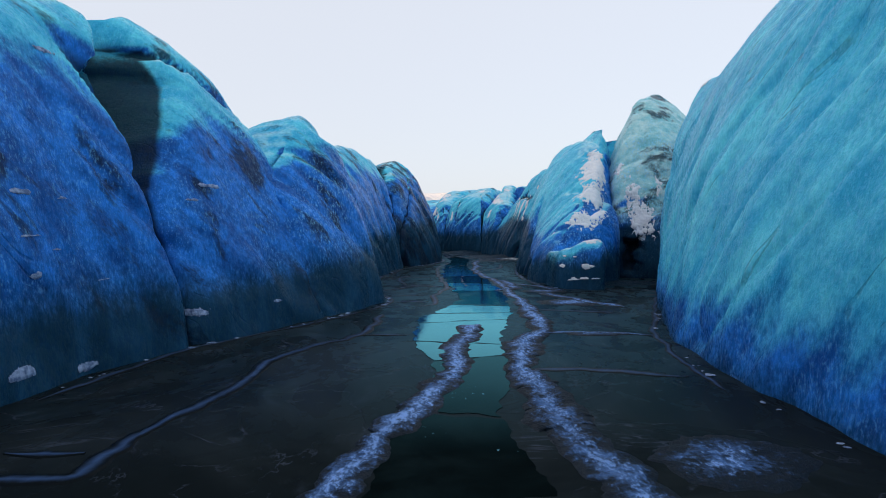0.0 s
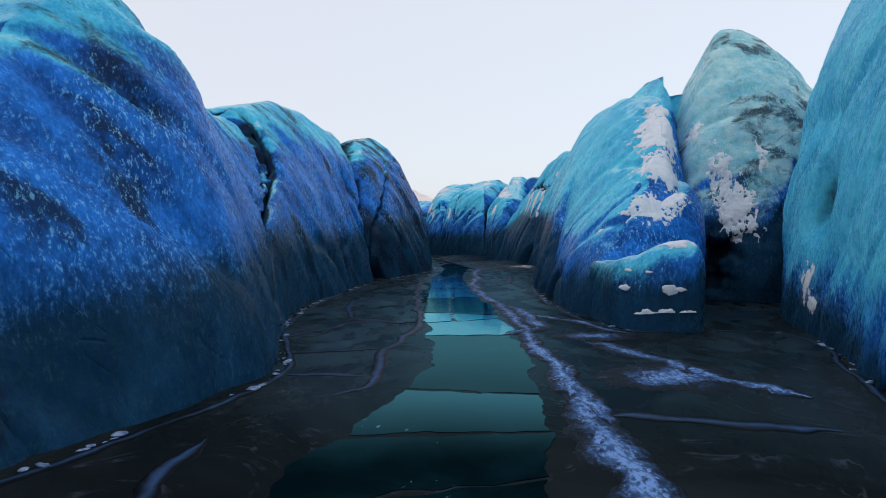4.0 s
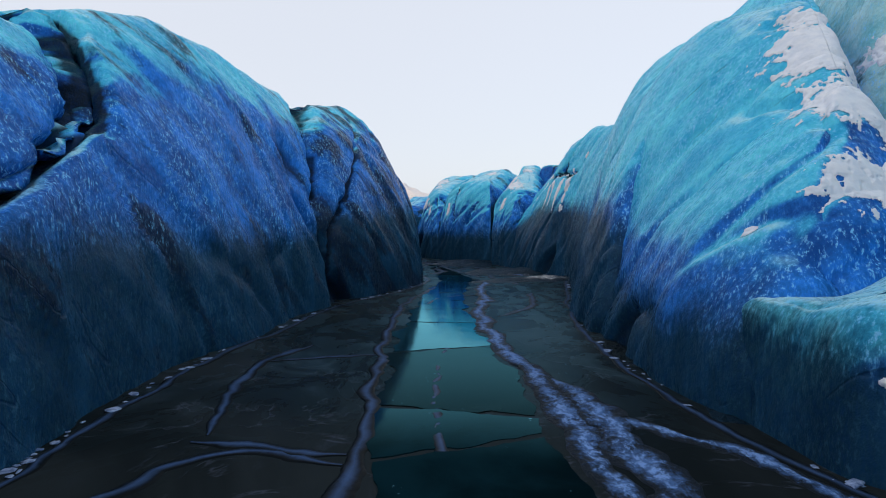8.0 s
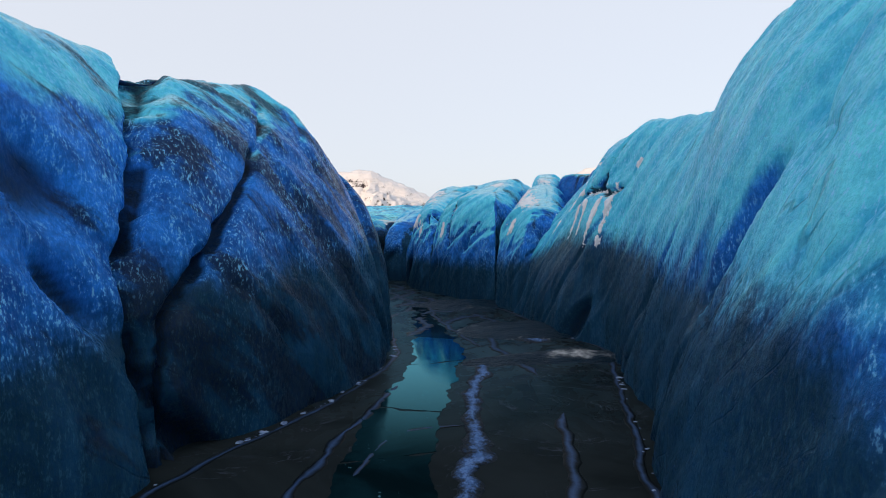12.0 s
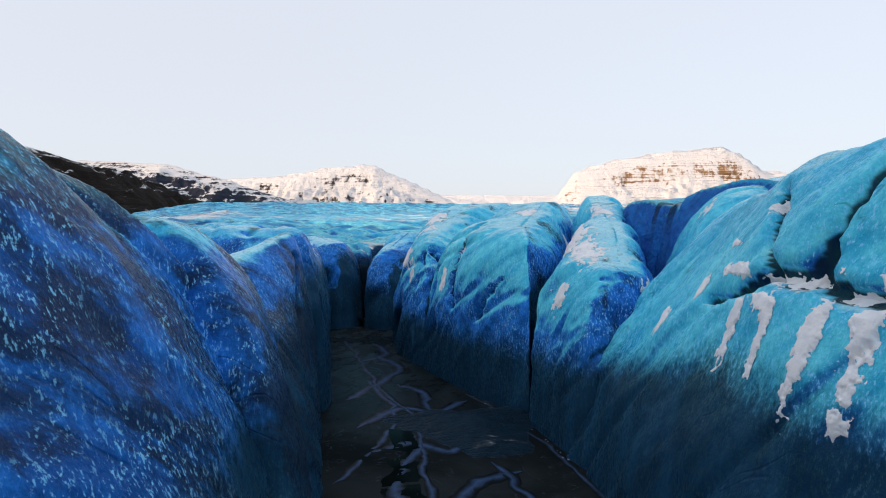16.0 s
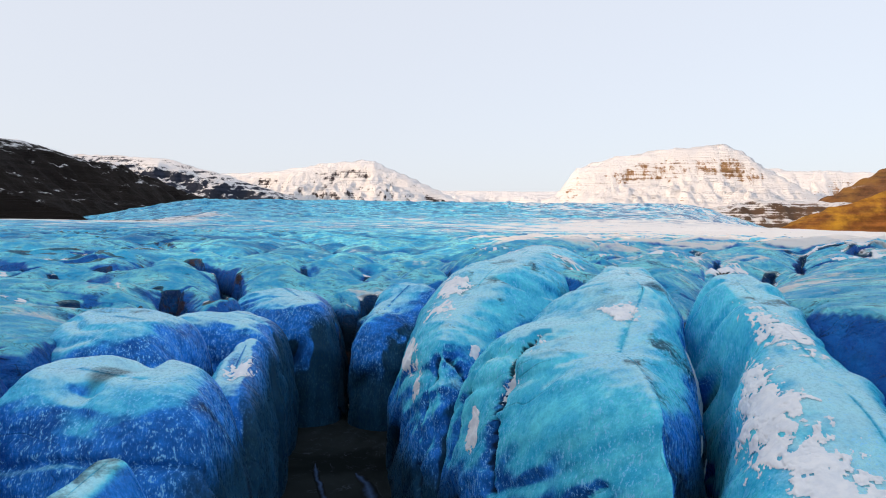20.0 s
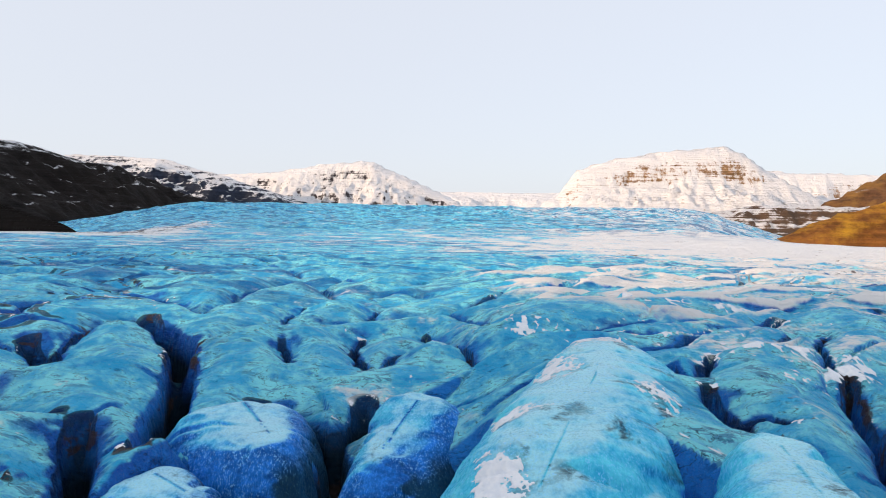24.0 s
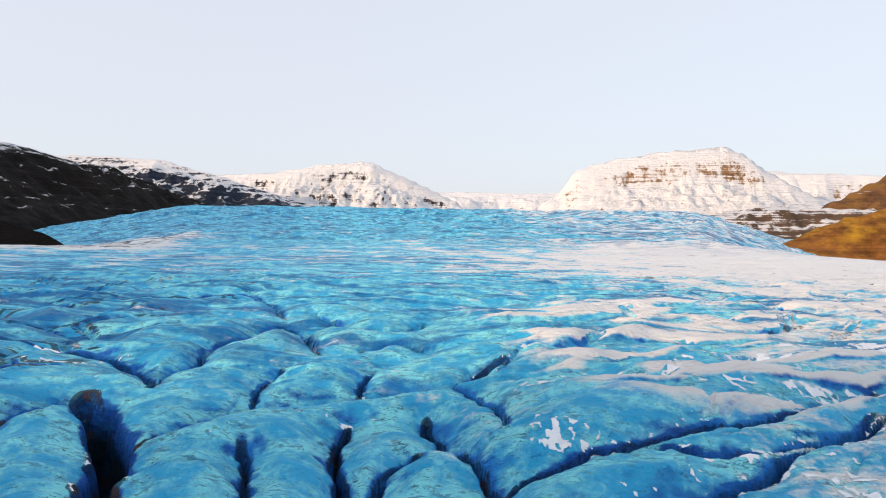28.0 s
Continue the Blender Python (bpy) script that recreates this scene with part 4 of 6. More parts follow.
ice_block("r2f", [(8.5, 44.6), (8.9, 43.6), (9.9, 42.7), (11.6, 42.4), (12.1, 43.0), (12.4, 45), (12.6, 48), (11.5, 49.5), (8.6, 49)],
          [(9.3, 45.6, 2.75), (9.9, 44.6, 3.05), (10.7, 44.4, 3.5), (11.4, 44.4, 3.6)], 5.0, 23, rough=0.55, flute=0.5, cell=0.12, material=FOOT_ICE, label="low square foot of blue ice with snow spots")
# the wide shallow cut is there to darken the steep side
ice_block("r2s", [(9.8, 46.8), (12.4, 46.9), (14.1, 48.0), (15.6, 51), (13.4, 53.4), (9.6, 51)],
          [(12.0, 49.2, 5.4), (13.2, 49.6, 6.0), (13.6, 51, 6.9)], 3.2, 36, rough=0.6, flute=0.5, cell=0.14, cuts=[([(13.1, 47.3, 2.6), (13.5, 47.8, 4.2), (13.8, 48.2, 5.4)], 0.75, 0.3, 1.0)], material=SLAB_ICE, label="blue ice shoulder with a snowy top and a dark side")
ice_block("r2", [(8.9, 46), (7.8, 50), (7.9, 57.5), (8.6, 62), (14, 66), (19, 66), (18, 59), (15.3, 51), (13, 47.2)],
          [(13.4, 51.5, 8.3), (15.9, 58, 14.4), (15.8, 61, 14.7), (14.6, 64, 13.4)], 1.6, 24, material=SLAB_ICE, label="blue ice slab rising to a peak with snow on its shoulder")
ice_wall("r4", 1, [(55, 7.7, 14.4, 13.2), (62, 8.0, 14.6, 13.7), (66, 8.7, 14.6, 13.9), (69, 9.6, 14.7, 13.9), (72.5, 10.4, 15, 13.5), (75, 10.9, 15.2, 12.7), (77.5, 11.3, 15.4, 12.1), (82, 11.8, 15.6, 12.6), (85, 11.9, 15.6, 12.9), (87, 10.8, 15.5, 13.1), (89.5, 9.7, 15.5, 13.1), (93, 9.1, 15.6, 12.8), (96, 8.8, 16, 12.4), (99, 8.3, 16.4, 12.0), (102, 7.6, 16.6, 11.8)],
         [(0, 57), (13, 60)], [(0, 100.2), (12, 100.2)], 1.5, 26, rough=0.9, flute=0.9, cell=0.15, cuts=[([(11.7, 93.6, 8.3), (12, 91.8, 8.8), (12.5, 89.6, 9.4), (12.6, 86, 9.2)], 0.3, 0.8), ([(14.9, 88, 13), (13.6, 88.4, 11.2), (12.7, 88.6, 9.7)], 0.28, 0.8), ([(14, 92.6, 12), (13, 91, 10.4), (12.5, 90.2, 9.6)], 0.25, 0.7)], label="long pale cyan ice wall with slanting cracks and hanging snow tongues")
ice_block("r5", [(11.2, 100), (13, 104.5), (16, 106), (18.5, 102), (15, 98.5), (12, 98.3)],
          [(14, 101.3, 9), (15.5, 102, 9.2)], 2.0, 27)
ice_block("r5b", [(12.7, 101.5), (14.2, 106), (15.6, 111.5), (21, 115), (29, 111), (28, 99), (19, 97.5), (14.5, 98.8)],
          [(18.2, 104, 13.0), (23, 106.5, 14.0)], 2.0, 28, flute=1.0, label="broad pale cyan ice hump with snow streaks")
ice_block("r6", [(8.7, 99.2), (6.9, 104.3), (7.7, 106.2), (10.9, 112.6), (12, 119), (15.2, 119), (15.3, 112), (14.2, 106), (12.6, 101)],
          [(11.2, 102.8, 9), (11.8, 106, 10.5), (12.2, 110, 11.7), (13.2, 116.5, 13.1)], 3.2, 29, flute=1.0, label="pale blue ice fin with a white snow patch")
ice_block("r6b", [(15.6, 112), (15.2, 120), (19, 127), (30, 126), (33, 115), (25, 110.5)],
          [(21, 118, 12.4), (26, 119.5, 12.6)], 1.3, 33, flute=1.0, label="rounded pale cyan ice hump beside a dark gap")
ice_block("r7", [(6.5, 105.4), (0.4, 116.5), (2.6, 118.8), (6, 122.6), (9.2, 128.5), (12.2, 132), (14.2, 129), (13.4, 122), (10.5, 113.2), (7.3, 106.3)],
          [(7, 112, 10.8), (9.2, 116.5, 12.7), (9.8, 121, 13), (11.4, 127, 12.8)], 2.9, 30, flute=1.0,
          cuts=[([(2.2, 115.3, 10), (1.8, 115.7, 8.7), (1.2, 116, 7.2), (0.9, 116.1, 5)], 0.2, 0.6), ([(4.7, 114.2, 10.9), (3.6, 113.2, 9.2), (2.5, 113, 7.4), (2.6, 112.5, 5.4)], 0.26, 0.8), ([(5.5, 108.1, 7.4), (4.6, 109, 6), (4.1, 110, 4.9)], 0.2, 0.45)], label="fluted pale blue ice fin with snow in its cracks")
ice_block("r8", [(0, 117.2), (-2.5, 122.5), (-3.4, 129), (-1, 135), (1, 141), (5, 148), (12, 150), (16, 143), (15.5, 134), (10.5, 127), (6, 123), (3.4, 119.6)],
          [(0.5, 122, 10.3), (3, 127, 12.5), (6, 134, 13.5), (8.5, 142, 13.7)], 2.2, 31, flute=1.0, cuts=[([(0.6, 119.5, 8.5), (0, 119, 6.4), (-0.4, 118.7, 3.9), (-0.6, 118.1, 1.9)], 0.2, 0.5)], label="rounded pale blue ice whaleback at the bend")

# ---- the glacier behind the walls ----
LEFT_EDGE = np.array([(-40, -19), (24, -19), (40, -18), (46, -16), (56, -13), (68, -11), (80, -8.5), (92, -9), (97, -10.5), (104, -12.5), (118, -17.5), (130, -17.5), (139, -15)], float)
RIGHT_EDGE = np.array([(-40, 22), (30, 22), (45, 24), (52, 26), (60, 24), (66, 17), (80, 17.5), (99, 18), (103, 19.5), (106, 18), (112, 14.5), (117, 14), (124, 13), (130, 8), (139, -2)], float)


def in_gully(x, y):
    """How far a plan point lies inside the gully and its wall blocks, in metres."""
    a = x - np.interp(y, LEFT_EDGE[:, 0], LEFT_EDGE[:, 1])
    b = np.interp(y, RIGHT_EDGE[:, 0], RIGHT_EDGE[:, 1]) - x
    return np.minimum(np.minimum(a, b), 137.0 - y)


def ground_top(x, y):
    """The glacier's mean height."""
    z = 10.8 + 1.0 * smooth(175, 225, y) + 0.031 * np.clip(y - 225, 0, 95)
    z = z + 2.1 * smooth(-7, 9, x) * smooth(235, 165, y) - 0.9 * np.exp(-((x + 12) / 14) ** 2 - ((y - 174) / 14) ** 2)
    z = z - 1.2 * smooth(14, 6, np.hypot(x + 7, (y - 143) * 0.8))
    far = np.clip(y - 320, 0, 3000)
    z = z + 0.051 * np.minimum(far, 650) - 0.00002 * np.clip(far - 650, 0, 3000) ** 2
    reach = np.clip(y - 110, 0, 3000)
    side = 0.17 * np.clip(-x - np.maximum(0.48 * reach, 120), 0, 260) + 0.30 * np.clip(x - np.maximum(0.40 * reach, 130), 0, 130)
    return z - side * smooth(330, 430, y)


CREVASSES = []


def crevasse(depth, width, line):
    """A crevasse, a crack or, where it is shallow and wide, a trough in the glacier's surface along plan points."""
    side = min(3.6, 1.0 + 0.75 * depth)
    CREVASSES.append((0.15 if width >= 0.4 and depth < 1 else depth, width, side, open_curve(line, 1.2)))


crevasse(7, 1, [(-35.7, 168.6), (-30.0, 162.4), (-26.3, 157.3), (-24.4, 153.1), (-22.9, 150.0)])
crevasse(7, 0.9, [(-24.4, 151.8), (-22.4, 149.3), (-20.0, 142.9), (-17.3, 136.8), (-17.3, 134.8), (-17.4, 133.1)])
crevasse(1.6, 0.3, [(-55.2, 182.8), (-48.8, 183.3), (-41.2, 181.9), (-35.6, 177.7), (-31.7, 172.3)])
crevasse(1.6, 0.3, [(-31.7, 172.3), (-32.8, 177.0), (-31.9, 183.0), (-32.7, 190.4), (-30.4, 194.9), (-28.3, 203.3), (-23.0, 196.6), (-18.6, 188.5)])
crevasse(2.2, 0.35, [(-26.2, 157.3), (-24.1, 161.1), (-23.2, 165.2), (-20.2, 169.0), (-14.9, 170.7), (-10.9, 172.1), (-6.8, 174.7), (-2.3, 174.8), (0.6, 177.5), (3.9, 181.1)])
crevasse(1.2, 0.22, [(-11.6, 173.4), (-11.7, 178.1), (-11.0, 182.0), (-9.0, 184.0)])
crevasse(1.1, 0.22, [(-20.0, 169.0), (-21.6, 174.3), (-21.8, 180.4), (-20.6, 182.7)])
crevasse(2.2, 0.25, [(-8.4, 150.9), (-9.3, 155.2), (-10.9, 159.2), (-11.3, 163.6), (-10.9, 167.8)])
crevasse(2, 0.22, [(-4.4, 168.1), (-3.0, 162.7), (-0.9, 156.8), (0.5, 153.4), (0.7, 150.9), (-0.0, 149.6)])
crevasse(1.6, 0.25, [(-7.6, 150.9), (-7.0, 154.4), (-5.9, 156.8), (-3.3, 159.5)])
crevasse(1.5, 0.25, [(0.7, 150.9), (1.8, 151.6), (4.7, 153.0), (7.4, 154.2), (10.4, 155.7), (15.9, 158.2), (19.6, 159.4), (24.2, 162.5), (29.5, 165.5), (36.6, 169.8)])
crevasse(1.1, 0.22, [(7.4, 154.2), (11.9, 154.8), (13.3, 153.8), (14.8, 153.3), (17.4, 153.5), (19.8, 154.8), (24.2, 157.1), (30.3, 161.0)])
crevasse(1.3, 0.22, [(-14.3, 150.5), (-15.0, 153.0), (-17.2, 157.7), (-18.0, 160.3)])
crevasse(0.9, 0.3, [(-86.1, 220.8), (-76.0, 218.5), (-64.1, 210.1), (-56.1, 206.2), (-50.4, 209.0)])
crevasse(1.1, 0.3, [(-54.0, 219.9), (-49.8, 229.2), (-42.8, 228.6), (-35.1, 218.9), (-28.5, 205.4)])
crevasse(0.9, 0.18, [(-3.2, 174.5), (0.4, 169.3), (2.0, 164.1), (2.2, 161.1), (1.2, 159.1), (-0.1, 157.5)])
crevasse(0.9, 0.4, [(12.4, 175.4), (18.0, 177.0), (21.8, 173.7), (26.7, 176.1), (31.2, 180.9)])
crevasse(0.9, 0.4, [(16.0, 184.8), (23.9, 188.9), (27.5, 184.4), (31.5, 184.8), (41.4, 190.7), (51.9, 199.4)])
crevasse(0.8, 0.4, [(3.1, 171.9), (6.5, 173.0), (11.0, 171.4), (14.2, 168.4), (19.1, 170.9)])
crevasse(0.8, 0.5, [(25.0, 212.5), (27.6, 204.0), (36.9, 208.2), (42.0, 202.8)])
crevasse(0.9, 0.4, [(-2.2, 172.4), (2.4, 177.3), (6.2, 184.9), (10.4, 182.9), (17.8, 191.8)])
crevasse(0.8, 0.5, [(45.9, 229.7), (52.1, 224.9), (56.5, 216.6), (74.1, 221.8)])
crevasse(0.8, 0.5, [(12.8, 225.6), (22.7, 222.9), (26.9, 212.8)])
crevasse(0.7, 0.3, [(33.2, 194.2), (46.3, 201.9), (58.4, 208.2), (59.2, 201.1)])
crevasse(1, 0.3, [(-24.9, 210.2), (-17.5, 200.6), (-10.7, 199.5), (-6.3, 207.4)])
crevasse(0.9, 0.3, [(-14.1, 190.4), (-9.9, 192.0), (-5.3, 189.5), (-2.5, 190.0)])
crevasse(0.9, 0.3, [(-62.3, 191.5), (-60.3, 194.9), (-52.2, 192.3), (-44.8, 191.4)])
crevasse(4.5, 0.7, [(-41.8, 158.3), (-37.0, 154.1), (-32.0, 148.7), (-31.2, 146.7), (-31.7, 145.8)])
crevasse(2.5, 0.4, [(-32.0, 148.7), (-35.6, 153.3), (-38.3, 159.1), (-38.3, 165.5), (-34.3, 166.7), (-26.4, 155.2)])
crevasse(3.2, 0.45, [(-16.9, 135.9), (-15.7, 137.2), (-15.1, 139.1), (-14.8, 141.4), (-15.0, 143.7)])
crevasse(4, 0.7, [(-14.6, 144.4), (-10.6, 141.9), (-8.7, 140.9), (-7.4, 142.9), (-7.3, 146.5)])
crevasse(6, 0.6, [(-9.0, 140.9), (-7.2, 135.4), (-6.4, 133.6)])
crevasse(5, 0.5, [(-5.2, 144.9), (-3.9, 142.0), (-3.1, 138.4), (-2.5, 134.8), (-2.2, 132.9)])
crevasse(1.2, 0.25, [(6.3, 145.1), (8.3, 146.1), (12.0, 148.5), (15.0, 150.4), (19.6, 153.4), (24.5, 156.9), (31.6, 161.1)])
crevasse(1.4, 0.25, [(12.4, 145.0), (13.1, 143.3), (13.5, 140.9), (15.8, 144.1), (18.1, 148.3)])
crevasse(2, 0.3, [(13.3, 138.0), (13.3, 135.7), (13.4, 134.0), (13.3, 132.1), (13.0, 130.5)])
crevasse(1.6, 0.25, [(13.4, 134.0), (14.9, 134.5), (15.4, 133.3), (15.3, 131.7)])
crevasse(1.2, 0.2, [(24.4, 151.2), (31.1, 156.5), (27.3, 150.7), (24.5, 144.8), (23.4, 141.4)])
crevasse(1.4, 0.3, [(6.9, 134.5), (7.1, 132.9), (6.5, 130.3)])
crevasse(3.5, 0.35, [(-21.3, 126.7), (-18.3, 123.9), (-15.4, 121.0), (-13.7, 119.1)])
crevasse(5, 0.6, [(-22.5, 136.9), (-17.5, 129.4), (-14.2, 124.6)])
crevasse(3, 0.4, [(-13.1, 118.0), (-13.8, 120.5), (-14.0, 122.4), (-13.5, 123.9), (-12.7, 124.4)])
crevasse(3, 0.4, [(-16.3, 117.8), (-15.1, 118.4), (-13.3, 118.0), (-13.7, 119.1)])
crevasse(2.6, 0.35, [(-26.2, 129.9), (-23.4, 128.8), (-22.5, 130.2), (-19.8, 129.1)])
crevasse(2.2, 0.3, [(-37.9, 144.3), (-32.9, 141.3), (-27.7, 138.4), (-22.7, 136.9)])
crevasse(3.5, 0.5, [(12.8, 130.8), (12.5, 127.1), (11.8, 123.6), (10.6, 120.0), (9.3, 116.6)])
crevasse(5, 0.35, [(24.9, 143.8), (18.5, 130.6), (13.1, 121.0), (11.5, 118.3)])
crevasse(4.5, 0.35, [(30.6, 146.2), (20.5, 130.9), (16.0, 124.5), (12.1, 119.0), (9.6, 116.8)])
crevasse(2, 0.3, [(9.4, 116.7), (12.0, 119.0), (15.0, 122.0), (20.8, 126.7)])
crevasse(3.5, 0.4, [(9.3, 116.6), (9.1, 114.8), (9.5, 114.5), (9.8, 114.1)])
crevasse(1.5, 0.3, [(46.1, 168.2), (33.3, 146.6), (30.5, 140.3)])


def plan_gap(x, y, line):
    """Distance in plan to a line, and 0 to 1 along it."""
    best, along = np.full(x.shape, 1e9), np.zeros(x.shape)
    n = len(line) - 1
    for i, (a, b) in enumerate(zip(line, line[1:])):
        d = b - a
        t = np.clip(((x - a[0]) * d[0] + (y - a[1]) * d[1]) / (d @ d), 0, 1)
        r = np.hypot(x - a[0] - t * d[0], y - a[1] - t * d[1])
        near = r < best
        best, along = np.where(near, r, best), np.where(near, (i + t) / n, along)
    return best, along


def crevassed(x, y):
    """How far the traced crevasses lower the glacier, the cut's nearness (0 to 1) and the gap to the nearest one."""
    flat = np.stack([x, y, np.zeros_like(x)], 1)
    wx = x + 0.55 * fbm(flat / 3.2, 3, 0.55, 91) + 0.16 * fbm(flat / 0.7, 2, 0.5, 97)
    wy = y + 0.55 * fbm(flat / 3.2 + 50, 3, 0.55, 93) + 0.16 * fbm(flat / 0.7 + 9, 2, 0.5, 99)
    drop, near, gap = np.zeros_like(x), np.zeros_like(x), np.full(x.shape, 99.0)
    for depth, width, side, line in CREVASSES:
        lo, hi = line.min(0) - 9, line.max(0) + 9
        at = np.where((x > lo[0]) & (x < hi[0]) & (y > lo[1]) & (y < hi[1]))[0]
        if len(at) == 0:
            continue
        d, along = plan_gap(wx[at], wy[at], line)
        ends = smooth(0, 0.12, along) * smooth(1, 0.88, along) * 0.75 + 0.25
        slot = np.exp(-(d / (width * (0.55 + 0.45 * ends))) ** 4)
        sink = side * np.exp(-(d / (0.95 + 0.42 * side)) ** 0.95) * (0.35 + 0.65 * ends) + depth * slot * ends
        drop[at] = np.maximum(drop[at], sink)
        near[at] = np.maximum(near[at], np.exp(-(np.maximum(d - width, 0) / 0.35) ** 2) * min(1.0, 0.4 + 0.2 * depth))
        if depth > 1.4:
            gap[at] = np.minimum(gap[at], d)
    return drop, near, gap


def cell_field(x, y, sx, sy, seed):
    """Distance to the border between jittered cells and the cell's number."""
    u, w = x / sx, y / sy
    iu, iw = np.floor(u).astype(int), np.floor(w).astype(int)
    f1, f2, who = np.full(x.shape, 9.0), np.full(x.shape, 9.0), np.zeros(x.shape, int)
    zero = np.zeros(x.shape, int)
    for a in (-1, 0, 1):
        for b in (-1, 0, 1):
            cu, cw = iu + a, iw + b
            d = np.hypot(cu + 0.5 + 0.42 * lattice(cu, cw, zero, seed) - u, cw + 0.5 + 0.42 * lattice(cu, cw, zero, seed + 1) - w)
            near = d < f1
            f2 = np.where(near, f1, np.minimum(f2, d))
            who = np.where(near, (cu + 500) * 2000 + cw + 500, who)
            f1 = np.where(near, d, f1)
    return f2 - f1, who


def drift(x, y):
    """Wind-packed snow in long low banks on the right of the field, 0 to 1."""
    where = smooth(-4, 12, x - 0.2 * (185 - y)) * smooth(154, 166, y) * smooth(236, 200, y - 0.3 * x)
    p = np.stack([(x + 0.35 * y) / 16, (y - 0.14 * x) / 2.8, x * 0], 1)
    broad = fbm(np.stack([x / 24, y / 15, x * 0], 1), 2, 0.5, 333)
    return where * smooth(-0.05, 0.30, fbm(p, 3, 0.45, 331) + 0.35 * broad + 0.04)


def glacier_height(x, y):
    flat = np.stack([x, y, np.zeros_like(x)], 1)
    drop, cut, gap = crevassed(x, y)
    wx, wy = 7.0 * fbm(flat / 20, 3, 0.5, 41), 5.0 * fbm(flat / 18, 3, 0.5, 47)
    turn = 0.3
    px, py = (x + wx) * math.cos(turn) + (y + wy) * math.sin(turn), (y + wy) * math.cos(turn) - (x + wx) * math.sin(turn)
    edge, who = cell_field(px, py, 21.0, 9.0, 5)
    edge2, _ = cell_field(px * 0.8 + 40, py + 13, 13.0, 4.6, 8)
    # open crevasses only to the sides of the gully's mouth; the end of the gully follows the traced ones
    inner = smooth(-46, -36, x) * smooth(46, 36, x) * smooth(108, 118, y)
    near = smooth(200, 135, y) * (1 - 0.85 * inner)
    deep = smooth(174, 142, y) * smooth(14, -6, x) * (1 - inner)
    lift = lattice(who, who * 0, who * 0, 3)
    open_here = smooth(0.05, 0.4, fbm(flat / 9, 2, 0.5, 53) + 0.6 * deep) * 0.95 + 0.05
    z = ground_top(x, y) - drop
    z = z + near * lift * (0.5 + 0.5 * deep) + 1.6 * (1 - np.exp(-edge / 0.4)) * smooth(230, 165, y) * (1 - inner) * (0.15 + 0.85 * smooth(-0.35, 0.3, fbm(flat / 14 + 9, 2, 0.5, 63)) + 0.6 * deep) - 0.8 * near
    z = z - (0.3 + 0.6 * near + 1.1 * deep) * np.exp(-edge / 0.22) * (0.05 + 0.95 * open_here) * (1 - 0.8 * inner)
    z = z - (0.6 * smooth(320, 200, y) * (1 - inner) + 5.0 * near * open_here + 5.0 * deep * (0.15 + 0.85 * open_here)) * np.exp(-(edge / (0.022 + 0.045 * near * open_here + 0.04 * deep * open_here)) ** 2)
    z = z - (0.25 + 0.4 * near) * np.exp(-(edge2 / 0.05) ** 2) * smooth(-0.2, 0.3, fbm(flat / 10 + 5, 2, 0.5, 55)) * smooth(300, 200, y)
    # long smooth swells that lean up to the right, fine wrinkles on them
    swell = np.stack([(x + 0.45 * y) / 17, (y - 0.30 * x) / 6.5, x * 0], 1)
    z = z + (1.05 * fbm(swell, 3, 0.45, 65, True) + 0.22 * fbm(flat / np.array([5.0, 2.4, 1]), 4, 0.55, 51)) * smooth(120, 150, y) * smooth(300, 210, y)
    z = z + 0.30 * near * fbm(np.stack([x * 0.30 - y * 0.16, x * 0.05 + y * 0.12, x * 0], 1), 4, 0.55, 57, True)
    wrinkle = np.stack([(x + 0.2 * y) / 9, (y - 0.1 * x) / 2.6, x * 0], 1)
    z = z + 0.45 * smooth(160, 195, y) * smooth(330, 240, y) * fbm(wrinkle, 4, 0.5, 61, True) * (0.5 + 0.8 * smooth(-0.3, 0.4, fbm(flat / 30, 2, 0.5, 67)))
    z = z + 1.0 * smooth(200, 330, y) * fbm(flat / np.array([60, 12, 1]), 4, 0.55, 71)
    z = z + 2.2 * smooth(330, 420, y) * fbm(flat / np.array([22, 14, 1]), 3, 0.6, 77, True)
    z = z + 5.0 * smooth(420, 700, y) * fbm(flat / np.array([60, 35, 1]), 5, 0.6, 75, True)
    rim = np.maximum(np.exp(-((edge - 0.10) / 0.05) ** 2) * smooth(360, 220, y) * (1 - inner), cut)
    bank = drift(x, y)
    z, rim = z + 0.75 * bank, rim - 0.9 * bank * (rim < 0.35)
    inside = in_gully(x, y)
    z = np.maximum(z, -1.2)
    return np.where(y < 145, z - 13 * smooth(0.0, 3.6, inside), z), gap, rim


def sheet(x0, x1, y0, y1, step_x, step_y):
    xs, ys = np.arange(x0, x1 + 1e-6, step_x), np.arange(y0, y1 + 1e-6, step_y)
    gx, gy = np.meshgrid(xs, ys)
    z, who, rim = glacier_height(gx.ravel(), gy.ravel())
    i, j = np.meshgrid(np.arange(len(ys) - 1), np.arange(len(xs) - 1), indexing="ij")
    a = i * len(xs) + j
    faces = np.stack([a, a + 1, a + 1 + len(xs), a + len(xs)], 2).reshape(-1, 4)
    return np.c_[gx.ravel(), gy.ravel(), z, rim], faces, who


def keep_faces(verts, faces, mask):
    f = faces[mask]
    used, back = np.unique(f, return_inverse=True)
    return verts[used], back.reshape(-1, 4)


